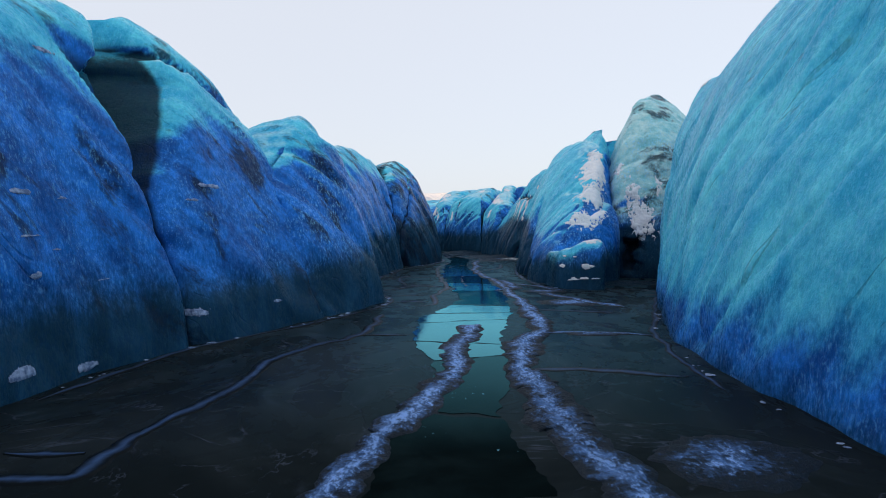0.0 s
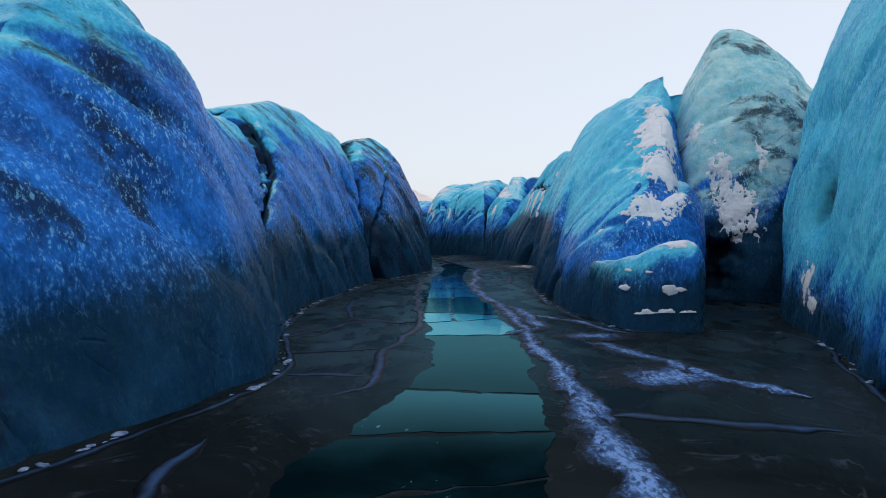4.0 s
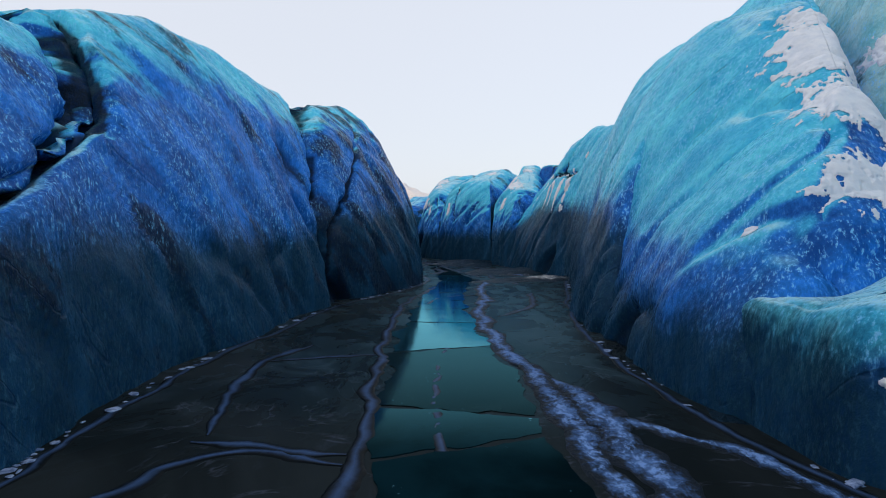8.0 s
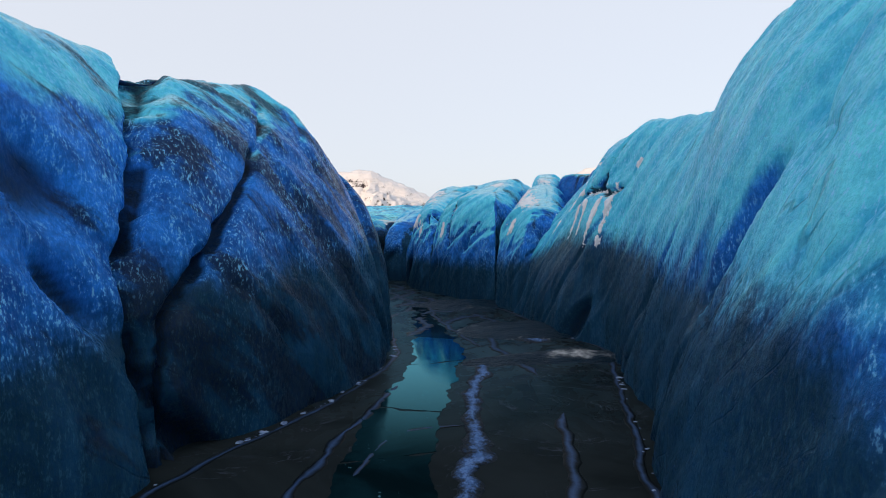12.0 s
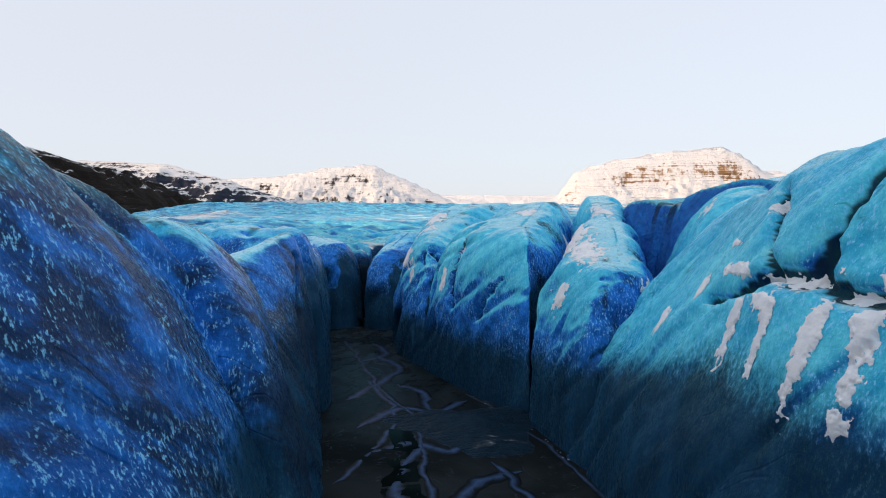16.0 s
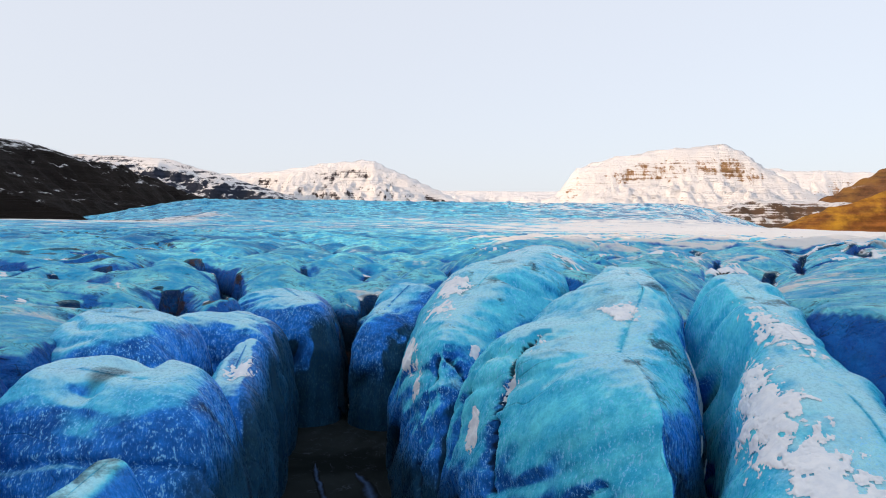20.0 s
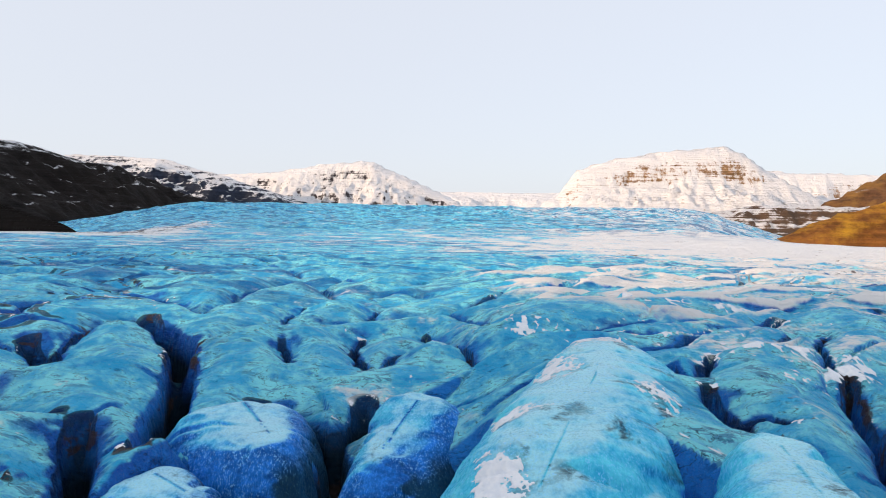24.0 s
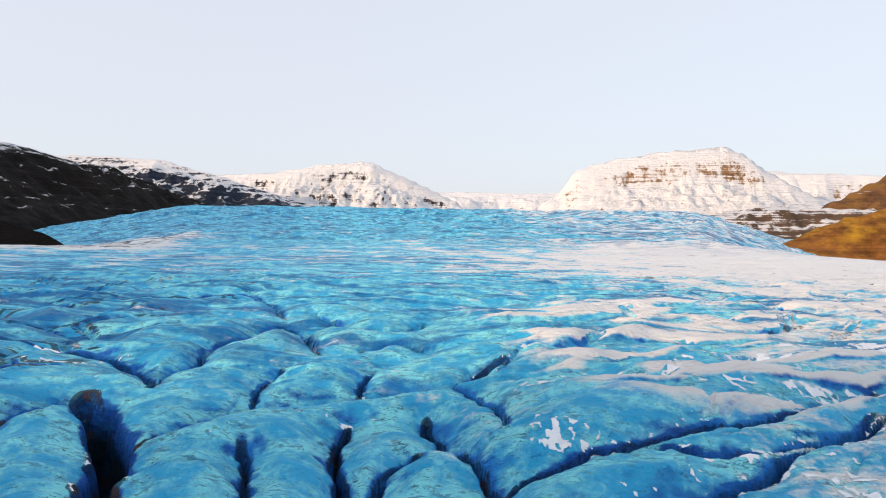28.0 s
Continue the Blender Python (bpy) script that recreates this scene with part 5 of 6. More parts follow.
def crust(ob, v, f, fine=4):
    """Thin ragged snow over a hummock, mostly along its cracks and towards the sunny side."""
    c = v[f].mean(1)
    likely = c[(c[:, 1] > 96) & (np.abs(c[:, 0]) < 50)]
    if len(likely) == 0:
        return
    t = np.linspace(0, 1, fine + 1)
    u, w = (a.ravel() for a in np.meshgrid(t, t, indexing="ij"))
    a, b = v[f[:, 2], :3] - v[f[:, 0], :3], v[f[:, 3], :3] - v[f[:, 1], :3]
    up = np.cross(a, b)
    up = up[:, 2] / (np.linalg.norm(up, axis=1) + 1e-9)
    body = snow_body(c)
    pick = f[(body > -0.25) & (c[:, 1] > 96) & (up > 0.72)]
    if len(pick) == 0:
        return
    q = (v[pick[:, 0]][:, None] * ((1 - u) * (1 - w))[None, :, None] + v[pick[:, 1]][:, None] * (u * (1 - w))[None, :, None]
         + v[pick[:, 2]][:, None] * (u * w)[None, :, None] + v[pick[:, 3]][:, None] * ((1 - u) * w)[None, :, None])
    n = len(t)
    p = q.reshape(-1, 4)
    body = snow_body(p)
    i, j = np.meshgrid(np.arange(fine), np.arange(fine), indexing="ij")
    a = (i * n + j).ravel()
    g = (np.stack([a, a + n, a + n + 1, a + 1], 1)[None] + (np.arange(len(pick)) * n * n)[:, None, None]).reshape(-1, 4)
    g = g[body[g].min(1) > 0]
    if len(g) < 30:
        return
    used, back = np.unique(g, return_inverse=True)
    p = p[used, :3]
    p[:, 2] += 0.03 + 0.05 * smooth(0, 0.5, body[used])
    part("snow_crust", grid_mesh("snow_crust", p, back.reshape(-1, 4), SNOW), ob, "crusted white snow", "stuff")


def snow_body(c):
    p = c[:, :3] * (1, 1, 0)
    b = 0.8 * fbm(p / np.array([5.0, 3.0, 1]), 4, 0.6, 301) + 0.5 * fbm(p / 0.55, 3, 0.6, 307) + 0.55 * c[:, 3] - 0.62
    return b + 0.42 * smooth(-10, 30, c[:, 0]) * smooth(110, 150, c[:, 1])


# crevassed hummocks near the gully's end, one thing each
STEP = 0.2
verts, faces, gap = sheet(-50, 54, 92, 186, STEP, STEP)
low = verts[faces, 2].min(1) > -1.5
wide = len(np.arange(-50, 54 + 1e-6, STEP)) - 1
gap, low = gap[faces[:, 0]].reshape(-1, wide), low.reshape(-1, wide)
coarse = np.s_[::3, ::3]
group = pieces(low[coarse] & (gap[coarse] > 0.75))
for _ in range(30):
    for a, b in ((np.s_[1:, :], np.s_[:-1, :]), (np.s_[:-1, :], np.s_[1:, :]), (np.s_[:, 1:], np.s_[:, :-1]), (np.s_[:, :-1], np.s_[:, 1:])):
        group[a] = np.where((group[a] == 0) & low[coarse][a], group[b], group[a])
owner = np.repeat(np.repeat(group, 3, 0), 3, 1)[:low.shape[0], :wide]
owner = np.where(low, owner, 0).ravel()
for cell in np.unique(owner[owner > 0]):
    mask = owner == cell
    if mask.sum() < 60:
        continue
    v, f = keep_faces(verts, faces, mask)
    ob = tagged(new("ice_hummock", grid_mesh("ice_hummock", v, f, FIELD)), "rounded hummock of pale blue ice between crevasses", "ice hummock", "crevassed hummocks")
    crust(ob, v, f, 3)
verts, faces, who = sheet(-70, 70, -40, 92, 1.0, 1.0)
v, f = keep_faces(verts, faces, verts[faces, 2].min(1) > -3)
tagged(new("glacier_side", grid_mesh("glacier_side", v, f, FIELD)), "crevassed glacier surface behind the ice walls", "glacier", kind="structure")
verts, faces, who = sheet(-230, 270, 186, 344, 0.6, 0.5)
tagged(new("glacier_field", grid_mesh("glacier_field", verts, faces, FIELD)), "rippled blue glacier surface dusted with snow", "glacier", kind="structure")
verts, faces, who = sheet(-1300, 1500, 344, 1900, 7.0, 4.0)
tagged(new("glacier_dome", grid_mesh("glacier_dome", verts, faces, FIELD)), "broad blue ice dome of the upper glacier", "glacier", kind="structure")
for x0, x1 in ((-230, -50), (54, 270)):
    verts, faces, who = sheet(x0, x1, 60, 186, 1.0, 0.8)
    tagged(new("glacier_flank", grid_mesh("glacier_flank", verts, faces, FIELD)), "rippled blue glacier surface beside the gully", "glacier", kind="structure")

# ---- the frozen stream ----
def plate(name, x0, x1, y0, y1, z, material, label, category):
    n, m = int((x1 - x0) / 1.0), int((y1 - y0) / 1.0)
    gx, gy = np.meshgrid(np.linspace(x0, x1, n), np.linspace(y0, y1, m))
    flat = np.stack([gx.ravel(), gy.ravel(), gx.ravel() * 0], 1)
    v = np.c_[gx.ravel(), gy.ravel(), z + 0.02 * fbm(flat / 5, 2, 0.5, 81)]
    i, j = np.meshgrid(np.arange(m - 1), np.arange(n - 1), indexing="ij")
    a = i * n + j
    f = np.stack([a, a + 1, a + 1 + n, a + n], 2).reshape(-1, 4)
    return tagged(new(name, grid_mesh(name, v, f, material)), label, category, kind="structure")


plate("ground", -40, 45, -40, 145, 0.0, LAKE, "dark frozen stream floor of the gully", "ice floor")


# ---- ridges, cracks and clumps on the lake ice ----
def rime_ridge(name, points, width, height, seed, label, material=None):
    """A winding raised seam of rimed ice along plan points, ragged on both sides."""
    line = open_curve(points)
    width = width * (0.62 if material else 1.0)
    flat = np.c_[line, np.zeros(len(line))]
    line = line + 0.35 * np.stack([fbm(flat / 1.6 + seed, 3, 0.55, seed), fbm(flat / 1.6 + 40 + seed, 3, 0.55, seed)], 1) * min(1.0, width * 2)
    tan = np.gradient(line, axis=0)
    tan /= np.linalg.norm(tan, axis=1, keepdims=True) + 1e-9
    side = np.stack([-tan[:, 1], tan[:, 0]], 1)
    k = 13
    flat = np.c_[line, np.zeros(len(line))]
    ends = smooth(0, 8, np.minimum(np.arange(len(line)), np.arange(len(line))[::-1])) * 0.8 + 0.2
    wl_, wr_ = (width * 0.5 * ends * np.clip(1 + 0.9 * fbm(flat / 1.1 + o, 4, 0.6, seed + 3), 0.2, 2) for o in (0, 60))
    verts = []
    for c in np.linspace(-1, 1, k):
        off = np.where(c < 0, wl_, wr_) * c
        q = line + side * off[:, None]
        n3 = np.c_[q, np.zeros(len(q))]
        bulge = (1 - c * c) * height * ends * np.clip(0.6 + 1.1 * fbm(n3 / 0.45, 4, 0.6, seed + 7), 0.05, 2)
        verts.append(np.c_[q, 0.012 + bulge - 0.03 * (abs(c) > 0.99), np.full(len(q), (1 - abs(c)) ** 0.7)])
    v = np.array(verts).transpose(1, 0, 2).reshape(-1, 4)
    i, j = np.meshgrid(np.arange(len(line) - 1), np.arange(k - 1), indexing="ij")
    a = i * k + j
    f = np.stack([a, a + k, a + k + 1, a + 1], 2).reshape(-1, 4)[:, ::-1]
    return tagged(new(name, grid_mesh(name, v, f, material or RIME)), label, "ice ridge", "rime ridges on the stream")


WIDE, THIN = "broad rimed pressure ridge on dark lake ice", "soft milky band frozen into dark lake ice"
rime_ridge("rime_ridge", [(-2.4, 7), (-2.1, 9.5), (-1.6, 11.5), (-0.9, 13.8), (0.1, 16.6), (0.3, 18.7), (0.6, 21.7), (1.1, 24), (1.5, 27.3)], 1.15, 0.10, 300, WIDE)
rime_ridge("rime_ridge", [(3.4, 5), (3.3, 9.5), (3.1, 11.5), (2.8, 14.5), (2.7, 17.2), (2.7, 19.5), (3.6, 23.5), (4.4, 26), (4.8, 32)], 1.35, 0.12, 301, WIDE)
rime_ridge("rime_ridge", [(4.9, 29), (4.8, 37), (4.7, 43.8), (4.5, 49.3), (3.8, 55), (3.5, 62), (4, 68), (4.2, 75), (5.1, 82)], 0.81, 0.08, 302, WIDE)
rime_ridge("rime_ridge", [(4.4, 29.5), (4.6, 31.3), (4.9, 33.1), (4.9, 34.4), (5.4, 36.6)], 1.04, 0.10, 303, WIDE)
rime_ridge("rime_ridge", [(6.5, 40.3), (7.3, 39.5), (8.4, 37.1), (9.2, 35), (10.5, 33)], 1.04, 0.06, 304, WIDE)
rime_ridge("rime_ridge", [(3.6, 42), (5.5, 43.3), (5.4, 45.8), (5.4, 47.9), (4.9, 50.5)], 0.93, 0.10, 305, WIDE)
rime_ridge("frost_seam", [(-1.7, 33.1), (-0.7, 33.9), (-0.5, 34.9), (-0.6, 38.8), (0.4, 43.8), (0.2, 46.4), (-0.2, 51.2), (-0.6, 59), (-0.6, 66), (1, 76.5)], 0.65, 0.012, 306, THIN, MILKY)
rime_ridge("frost_seam", [(-9, 9.5), (-7.8, 10), (-6.8, 10.4), (-6.6, 12.5), (-6.2, 15.5), (-5.6, 20.5), (-3.6, 24.5), (-3, 30.4)], 0.80, 0.012, 307, THIN, MILKY)
rime_ridge("frost_seam", [(4.8, 84.6), (3.7, 88.8), (1.7, 96.3), (0.7, 104), (-2, 110), (-4.6, 117.5), (-8, 127)], 0.70, 0.012, 308, THIN, MILKY)
rime_ridge("frost_seam", [(-8.8, 11.4), (-7.2, 11.5)], 0.74, 0.006, 309, THIN, MILKY)
rime_ridge("frost_seam", [(2.8, 18.3), (4.8, 18.3), (7.6, 17.6)], 0.87, 0.006, 310, THIN, MILKY)
rime_ridge("rime_ridge", [(4.3, 24.8), (6.4, 24.9), (8.9, 24.2)], 0.46, 0.04, 311, WIDE)
rime_ridge("frost_seam", [(5.2, 31.7), (9.8, 31)], 1.03, 0.006, 312, THIN, MILKY)
rime_ridge("frost_seam", [(-3.3, 24.3), (-1.3, 24.4)], 0.70, 0.012, 313, THIN, MILKY)
rime_ridge("frost_seam", [(-4.9, 41), (-2.3, 45), (0.4, 44.7)], 0.67, 0.006, 314, THIN, MILKY)
rime_ridge("frost_seam", [(-4.1, 38.2), (-0.7, 39.1)], 0.60, 0.006, 315, THIN, MILKY)
rime_ridge("frost_seam", [(-3.2, 35.7), (-0.5, 35.4)], 0.69, 0.006, 316, THIN, MILKY)
rime_ridge("frost_seam", [(-3, 45.8), (0.3, 45.2)], 0.78, 0.006, 317, THIN, MILKY)
rime_ridge("frost_seam", [(-3, 46.2), (-3.8, 50), (-3.9, 52.7), (-2.9, 55.4)], 0.67, 0.006, 318, THIN, MILKY)
rime_ridge("frost_seam", [(-4, 52.7), (-0.2, 53.6)], 0.67, 0.006, 319, THIN, MILKY)
rime_ridge("frost_seam", [(2, 43.3), (1.7, 47.9), (1.6, 51.9), (2.1, 56.4)], 0.48, 0.006, 320, THIN, MILKY)
rime_ridge("rime_ridge", [(5.4, 47.5), (7.3, 45.2), (8.9, 42)], 0.58, 0.04, 321, WIDE)
rime_ridge("frost_seam", [(4.2, 62.1), (6.5, 65.8), (7.3, 72.5)], 0.70, 0.012, 322, THIN, MILKY)
rime_ridge("frost_seam", [(-2.1, 96.1), (-0.5, 104.5), (-3.4, 112.8)], 0.87, 0.006, 323, THIN, MILKY)
rime_ridge("frost_seam", [(0.5, 66), (1.5, 70), (3.8, 71)], 0.41, 0.006, 324, THIN, MILKY)
rime_ridge("frost_seam", [(7.2, 78), (5.5, 86), (6.6, 92), (4.5, 99)], 1.03, 0.006, 325, THIN, MILKY)


for seed, points in enumerate(([(-1.5, 99), (0.5, 101), (2.6, 100), (4.8, 102.5)], [(-2.4, 103), (-0.5, 106.5), (1.6, 106), (3.6, 108.5)], [(1.6, 106), (0.4, 110), (-1.5, 112)], [(-4, 108), (-2.6, 112), (-1.8, 116.5), (-4, 121)],
                               [(-5, 118), (-3.4, 121.5), (-5.2, 126)], [(2.4, 93), (3.8, 96.5), (5.9, 98)], [(0.2, 88), (1.2, 92), (0.4, 97), (1.4, 101)], [(5.6, 88.5), (7.4, 91.5), (6.2, 95)])):
    rime_ridge("frost_seam", points, 1.7, 0.006, 340 + seed, THIN, MILKY)


CHANNEL_LEFT = np.array([(9, -1.6), (14, -0.7), (18, -0.4), (22, -0.9), (29, -1.2), (33, 0.2), (36, 1.1), (40, 1.0), (48, 0.5), (57, -0.1), (65, 0.1), (72, 0.3), (80, 1.2), (90, 0.5), (104, -0.7)])
CHANNEL_RIGHT = np.array([(9, 1.8), (14, 1.5), (18, 1.8), (26, 2.9), (32, 3.7), (37, 4.2), (48, 4.2), (56, 3.4), (60, 3.1), (68, 2.7), (75, 3.2), (84, 3.8), (92, 2.2), (104, 0.4)])


def ice_plate(y0, lean0, y1, lean1, seed, wet):
    """One sheet of clear channel ice between two slanting cracks; lean: how far a crack runs ahead from side to side."""
    def wavy(x, y, much, size):
        p = np.stack([x, y, x * 0], 1)
        return much * fbm(p / size, 4, 0.6, 401)

    def side(edge, a, b):
        y = np.arange(a, b, 0.15)
        x = np.interp(y, edge[:, 0], edge[:, 1])
        return np.c_[x + wavy(x * 0, y, 0.55, 1.6), y]

    def across(a, b):
        t = np.linspace(0, 1, 24)[1:-1, None]
        q = a + (b - a) * t
        return np.c_[q[:, 0], q[:, 1] + wavy(q[:, 0], q[:, 1] * 0 + a[1], 0.35, 0.8) * np.sin(t[:, 0] * math.pi)]

    left, right = side(CHANNEL_LEFT, y0, y1), side(CHANNEL_RIGHT, y0 + lean0, y1 + lean1)
    rim = np.r_[left, across(left[-1], right[-1]), right[::-1], across(right[0], left[0])]
    n = len(rim)
    top = 0.014 + 0.0015 * (seed % 4)
    v = np.r_[np.c_[rim, np.full(n, -0.01)], np.c_[rim, np.full(n, top)]]
    f = [[(i + 1) % n, i, n + i, n + (i + 1) % n] for i in range(n)] + [list(range(2 * n - 1, n - 1, -1))]
    me = grid_mesh("ice_plate", v, f, WET_PLATE if wet else PLATE)
    me.polygons.foreach_set("use_smooth", np.zeros(len(me.polygons), dtype=bool))
    tagged(new("ice_plate", me), "wet black ice plate mirroring the pale sky" if wet else "dull black ice plate with frozen bubbles", "ice plate", "clear plates on the stream")


CRACKS = [(9, 0.5), (14.2, -0.6), (19.5, 0.9), (23, -0.7), (27.4, 1.2), (30.5, 0.3), (34, -0.5), (41.6, 0.2), (44.8, 1.3), (48, -0.8), (54, 1.0), (60.5, -0.4), (64.6, 0.3), (67.6, 0.9), (73, -0.6), (80, 1.1), (88, -0.8), (96, 0.6), (103, 0.0)]
for i, (a, b) in enumerate(zip(CRACKS, CRACKS[1:])):
    ice_plate(a[0] + 0.05, a[1], b[0] - 0.05, b[1], i, not any(lo < a[0] < hi for lo, hi in ((8, 19), (33, 41), (47, 53), (80, 99))))


def rime_patch(x, y, rx, ry, seed):
    """A flat ragged patch of rimed ice."""
    n, m = 90, 14
    ang = np.linspace(0, 2 * math.pi, n, endpoint=False)
    rim = np.stack([np.cos(ang), np.sin(ang), ang * 0], 1)
    r = 1 + 0.45 * fbm(rim * 1.5 + seed, 4, 0.6, seed)
    rows = []
    for s in np.linspace(0, 1, m):
        q = np.c_[x + rx * r * s * np.cos(ang), y + ry * r * s * np.sin(ang), ang * 0]
        q[:, 2] = 0.012 + 0.06 * (1 - s ** 3) * np.clip(0.5 + fbm(q / 0.4, 4, 0.6, seed + 2), 0, 2) - 0.02 * (s > 0.99)
        rows.append(np.c_[q, np.full(n, (1 - s) ** 0.7)])
    i, j = np.meshgrid(np.arange(m - 1), np.arange(n), indexing="ij")
    a, b = i * n + j, i * n + (j + 1) % n
    f = np.stack([a, a + n, b + n, b], 2).reshape(-1, 4)
    tagged(new("rime_patch", grid_mesh("rime_patch", np.array(rows).reshape(-1, 4), f, RIME)), "rime-covered rough patch on the dark ice", "ice patch", "rime ridges on the stream")


for x, y, rx, ry in ((5.7, 11.2, 1.5, 1.3), (8.2, 87.2, 1.2, 1.4), (7.8, 35.2, 2.2, 1.6), (6.6, 24.6, 1.4, 0.5), (7.4, 41.5, 1.6, 0.8)):
    rime_patch(x, y, rx, ry, int(x * 7 + y))


def clump_mesh(seed):
    bm = bmesh.new()
    bmesh.ops.create_icosphere(bm, subdivisions=2, radius=1)
    for v in bm.verts:
        k = noise.noise(v.co * 1.6 + Vector((seed * 5, 0, 0))) * 0.45 + noise.noise(v.co * 4 + Vector((seed * 5, 3, 0))) * 0.15
        v.co *= 1 + k
        v.co.z = max(v.co.z * 0.55, -0.25)
    for f in bm.faces:
        f.smooth = True
    me = bpy.data.meshes.new("snow_clump")
    bm.to_mesh(me)
    bm.free()
    me.materials.append(CLUMP)
    return me


CLUMPS = [clump_mesh(i) for i in range(5)]
LEFT_FOOT = [(-11.1, 9), (-11, 15), (-9.8, 21), (-8.2, 24.3), (-6.1, 28.2), (-3.5, 34.8), (-4.3, 39), (-5.7, 44.5), (-6.1, 52), (-5.4, 58), (-4.3, 66.5), (-1.5, 74), (-0.1, 81.5), (-0.6, 86), (-2.1, 95)]
RIGHT_FOOT = [(8.6, 9), (8.3, 16), (8.5, 20), (9.5, 25), (12.2, 32.5), (15.4, 41), (12.6, 43), (9, 43), (7.6, 50), (7.7, 57.5), (8.7, 66), (11, 78), (12, 84), (10, 89.5), (9, 96), (6.6, 104), (3.5, 110)]
for foot, count, inward in ((LEFT_FOOT, 170, 1), (RIGHT_FOOT, 125, -1)):
    line = open_curve(foot, 0.2)
    for _ in range(count):
        x, y = line[random.randrange(len(line))]
        size = random.choice((0.025, 0.025, 0.03, 0.04, 0.05, 0.08)) * random.uniform(0.7, 1.3)
        ob = new("snow_clump", random.choice(CLUMPS))
        ob.matrix_world = Matrix.LocRotScale((x + inward * random.uniform(-0.05, 0.22), y, 0.25 * size), Euler((0, 0, random.uniform(0, 6.3))), Vector((size * random.uniform(0.8, 2.6), size * random.uniform(1.0, 3.0), size * 0.7)))
        tagged(ob, "small rimed snow clump at the ice wall's foot, blue shade in its colour", "snow clump", "snow clumps along the walls")

    rime_ridge("frost_seam", [(x + 0.28 * inward, y) for x, y in foot[1:]], 0.5, 0.01, 360 + inward, "thin frosty seam along the foot of the ice wall", MILKY)

# ---- snow clinging to the walls ----
snow_on("r2", (14.0, 53.5, 9.8), (1.4, 3, 2.6), 0.12, 67, 0.8)
snow_on("r2", (13, 50.2, 7.2), (1.6, 2.5, 1.6), 0.18, 65, 0.8)
snow_on("r2", (11.6, 47.9, 4.8), (1.6, 1.4, 1.1), 0.22, 63, 0.7)
snow_on("r2", (9.3, 48.5, 4.1), (0.3, 0.3, 0.25), 0.2, 65, 0.4)
snow_on("r2", (14.6, 55.5, 11.4), (0.8, 1.6, 1.2), 0.3, 73, 0.7)
snow_on("r1", (18.2, 52.4, 5.2), (1.1, 1.6, 1.8), 0.1, 66, 0.8)
snow_on("r1", (17.4, 53.3, 7.6), (0.8, 1.2, 2.2), 0.32, 68, 0.5)
snow_on("r1", (17.2, 54.5, 9.2), (0.5, 1, 1.8), 0.4, 72, 0.4)
snow_on("r1", (19.6, 53, 8.4), (0.5, 0.6, 2.2), 0.4, 72, 0.4)
snow_on("r2s", (12.6, 48.6, 5.6), (1.5, 1.3, 0.9), 0.12, 61, 0.6)
snow_on("r2s", (11.6, 48, 4.9), (1.3, 1.0, 0.9), 0.25, 62, 0.4)
snow_on("r2f", (11.0, 43.4, 3.5), (0.9, 0.8, 0.35), 0.2, 64, 0.5)
for x, y, z, rx, rz in ((10.5, 42.6, 1.75, 0.42, 0.26), (10.9, 42.5, 1.7, 0.3, 0.12), (9.1, 43.4, 1.75, 0.36, 0.16), (9.6, 42.9, 0.72, 0.34, 0.09), (10.4, 42.6, 0.62, 0.34, 0.14), (11.2, 42.5, 0.66, 0.26, 0.1),
                        (9.8, 42.8, 0.32, 0.5, 0.24), (10.5, 42.6, 0.26, 0.4, 0.24), (11.3, 42.5, 0.24, 0.4, 0.12), (9.9, 42.8, 2.35, 0.2, 0.08), (9.2, 43.5, 2.45, 0.22, 0.1)):
    snow_on("r2f", (x, y, z), (rx, 0.35, rz), 0.15, int(x * 10 + z * 7), 0.25)
snow_on("r4", (11.7, 90.9, 7.4), (1, 0.34, 1.7), 0.15, 104, 0.4)
snow_on("r4", (12.2, 89.3, 7.6), (1, 0.3, 1.7), 0.2, 104, 0.4)
snow_on("r4", (12.6, 88, 7.5), (1, 0.34, 2.3), 0.12, 104, 0.4)
snow_on("r4", (13, 86.4, 7.2), (1, 0.36, 2.5), 0.08, 103, 0.4)
snow_on("r4", (11.9, 94.2, 8.5), (0.8, 0.4, 0.7), 0.25, 112, 0.4)
snow_on("r4", (12.5, 92.2, 9.3), (0.8, 1.3, 0.3), 0.2, 111, 0.4)
snow_on("r4", (12.9, 89.6, 9.1), (0.8, 1.4, 0.3), 0.25, 109, 0.4)
snow_on("r4", (13.2, 87.3, 9.2), (0.8, 0.7, 0.3), 0.2, 108, 0.4)
snow_on("r4", (12.4, 89.9, 8.3), (0.8, 0.8, 0.35), 0.2, 111, 0.4)
snow_on("r4", (13.9, 92.7, 10.8), (0.8, 0.35, 0.9), 0.25, 115, 0.4)
snow_on("r4", (14.9, 84.6, 10.2), (0.8, 0.6, 0.45), 0.3, 108, 0.3)
snow_on("r4", (15.2, 88.1, 12.8), (0.8, 0.45, 0.9), 0.2, 113, 0.4)
snow_on("r4", (11.3, 95.8, 7), (0.7, 0.35, 1.1), 0.25, 121, 0.4)
snow_on("r4", (13.2, 93.6, 9.9), (0.8, 0.8, 0.25), 0.3, 120, 0.3)
snow_on("r6", (10, 104.5, 8.8), (1.4, 2.2, 1.9), 0.32, 118, 0.5)
snow_on("r6", (10.2, 107.5, 10), (1.6, 2.4, 1.6), 0.4, 122, 0.45)
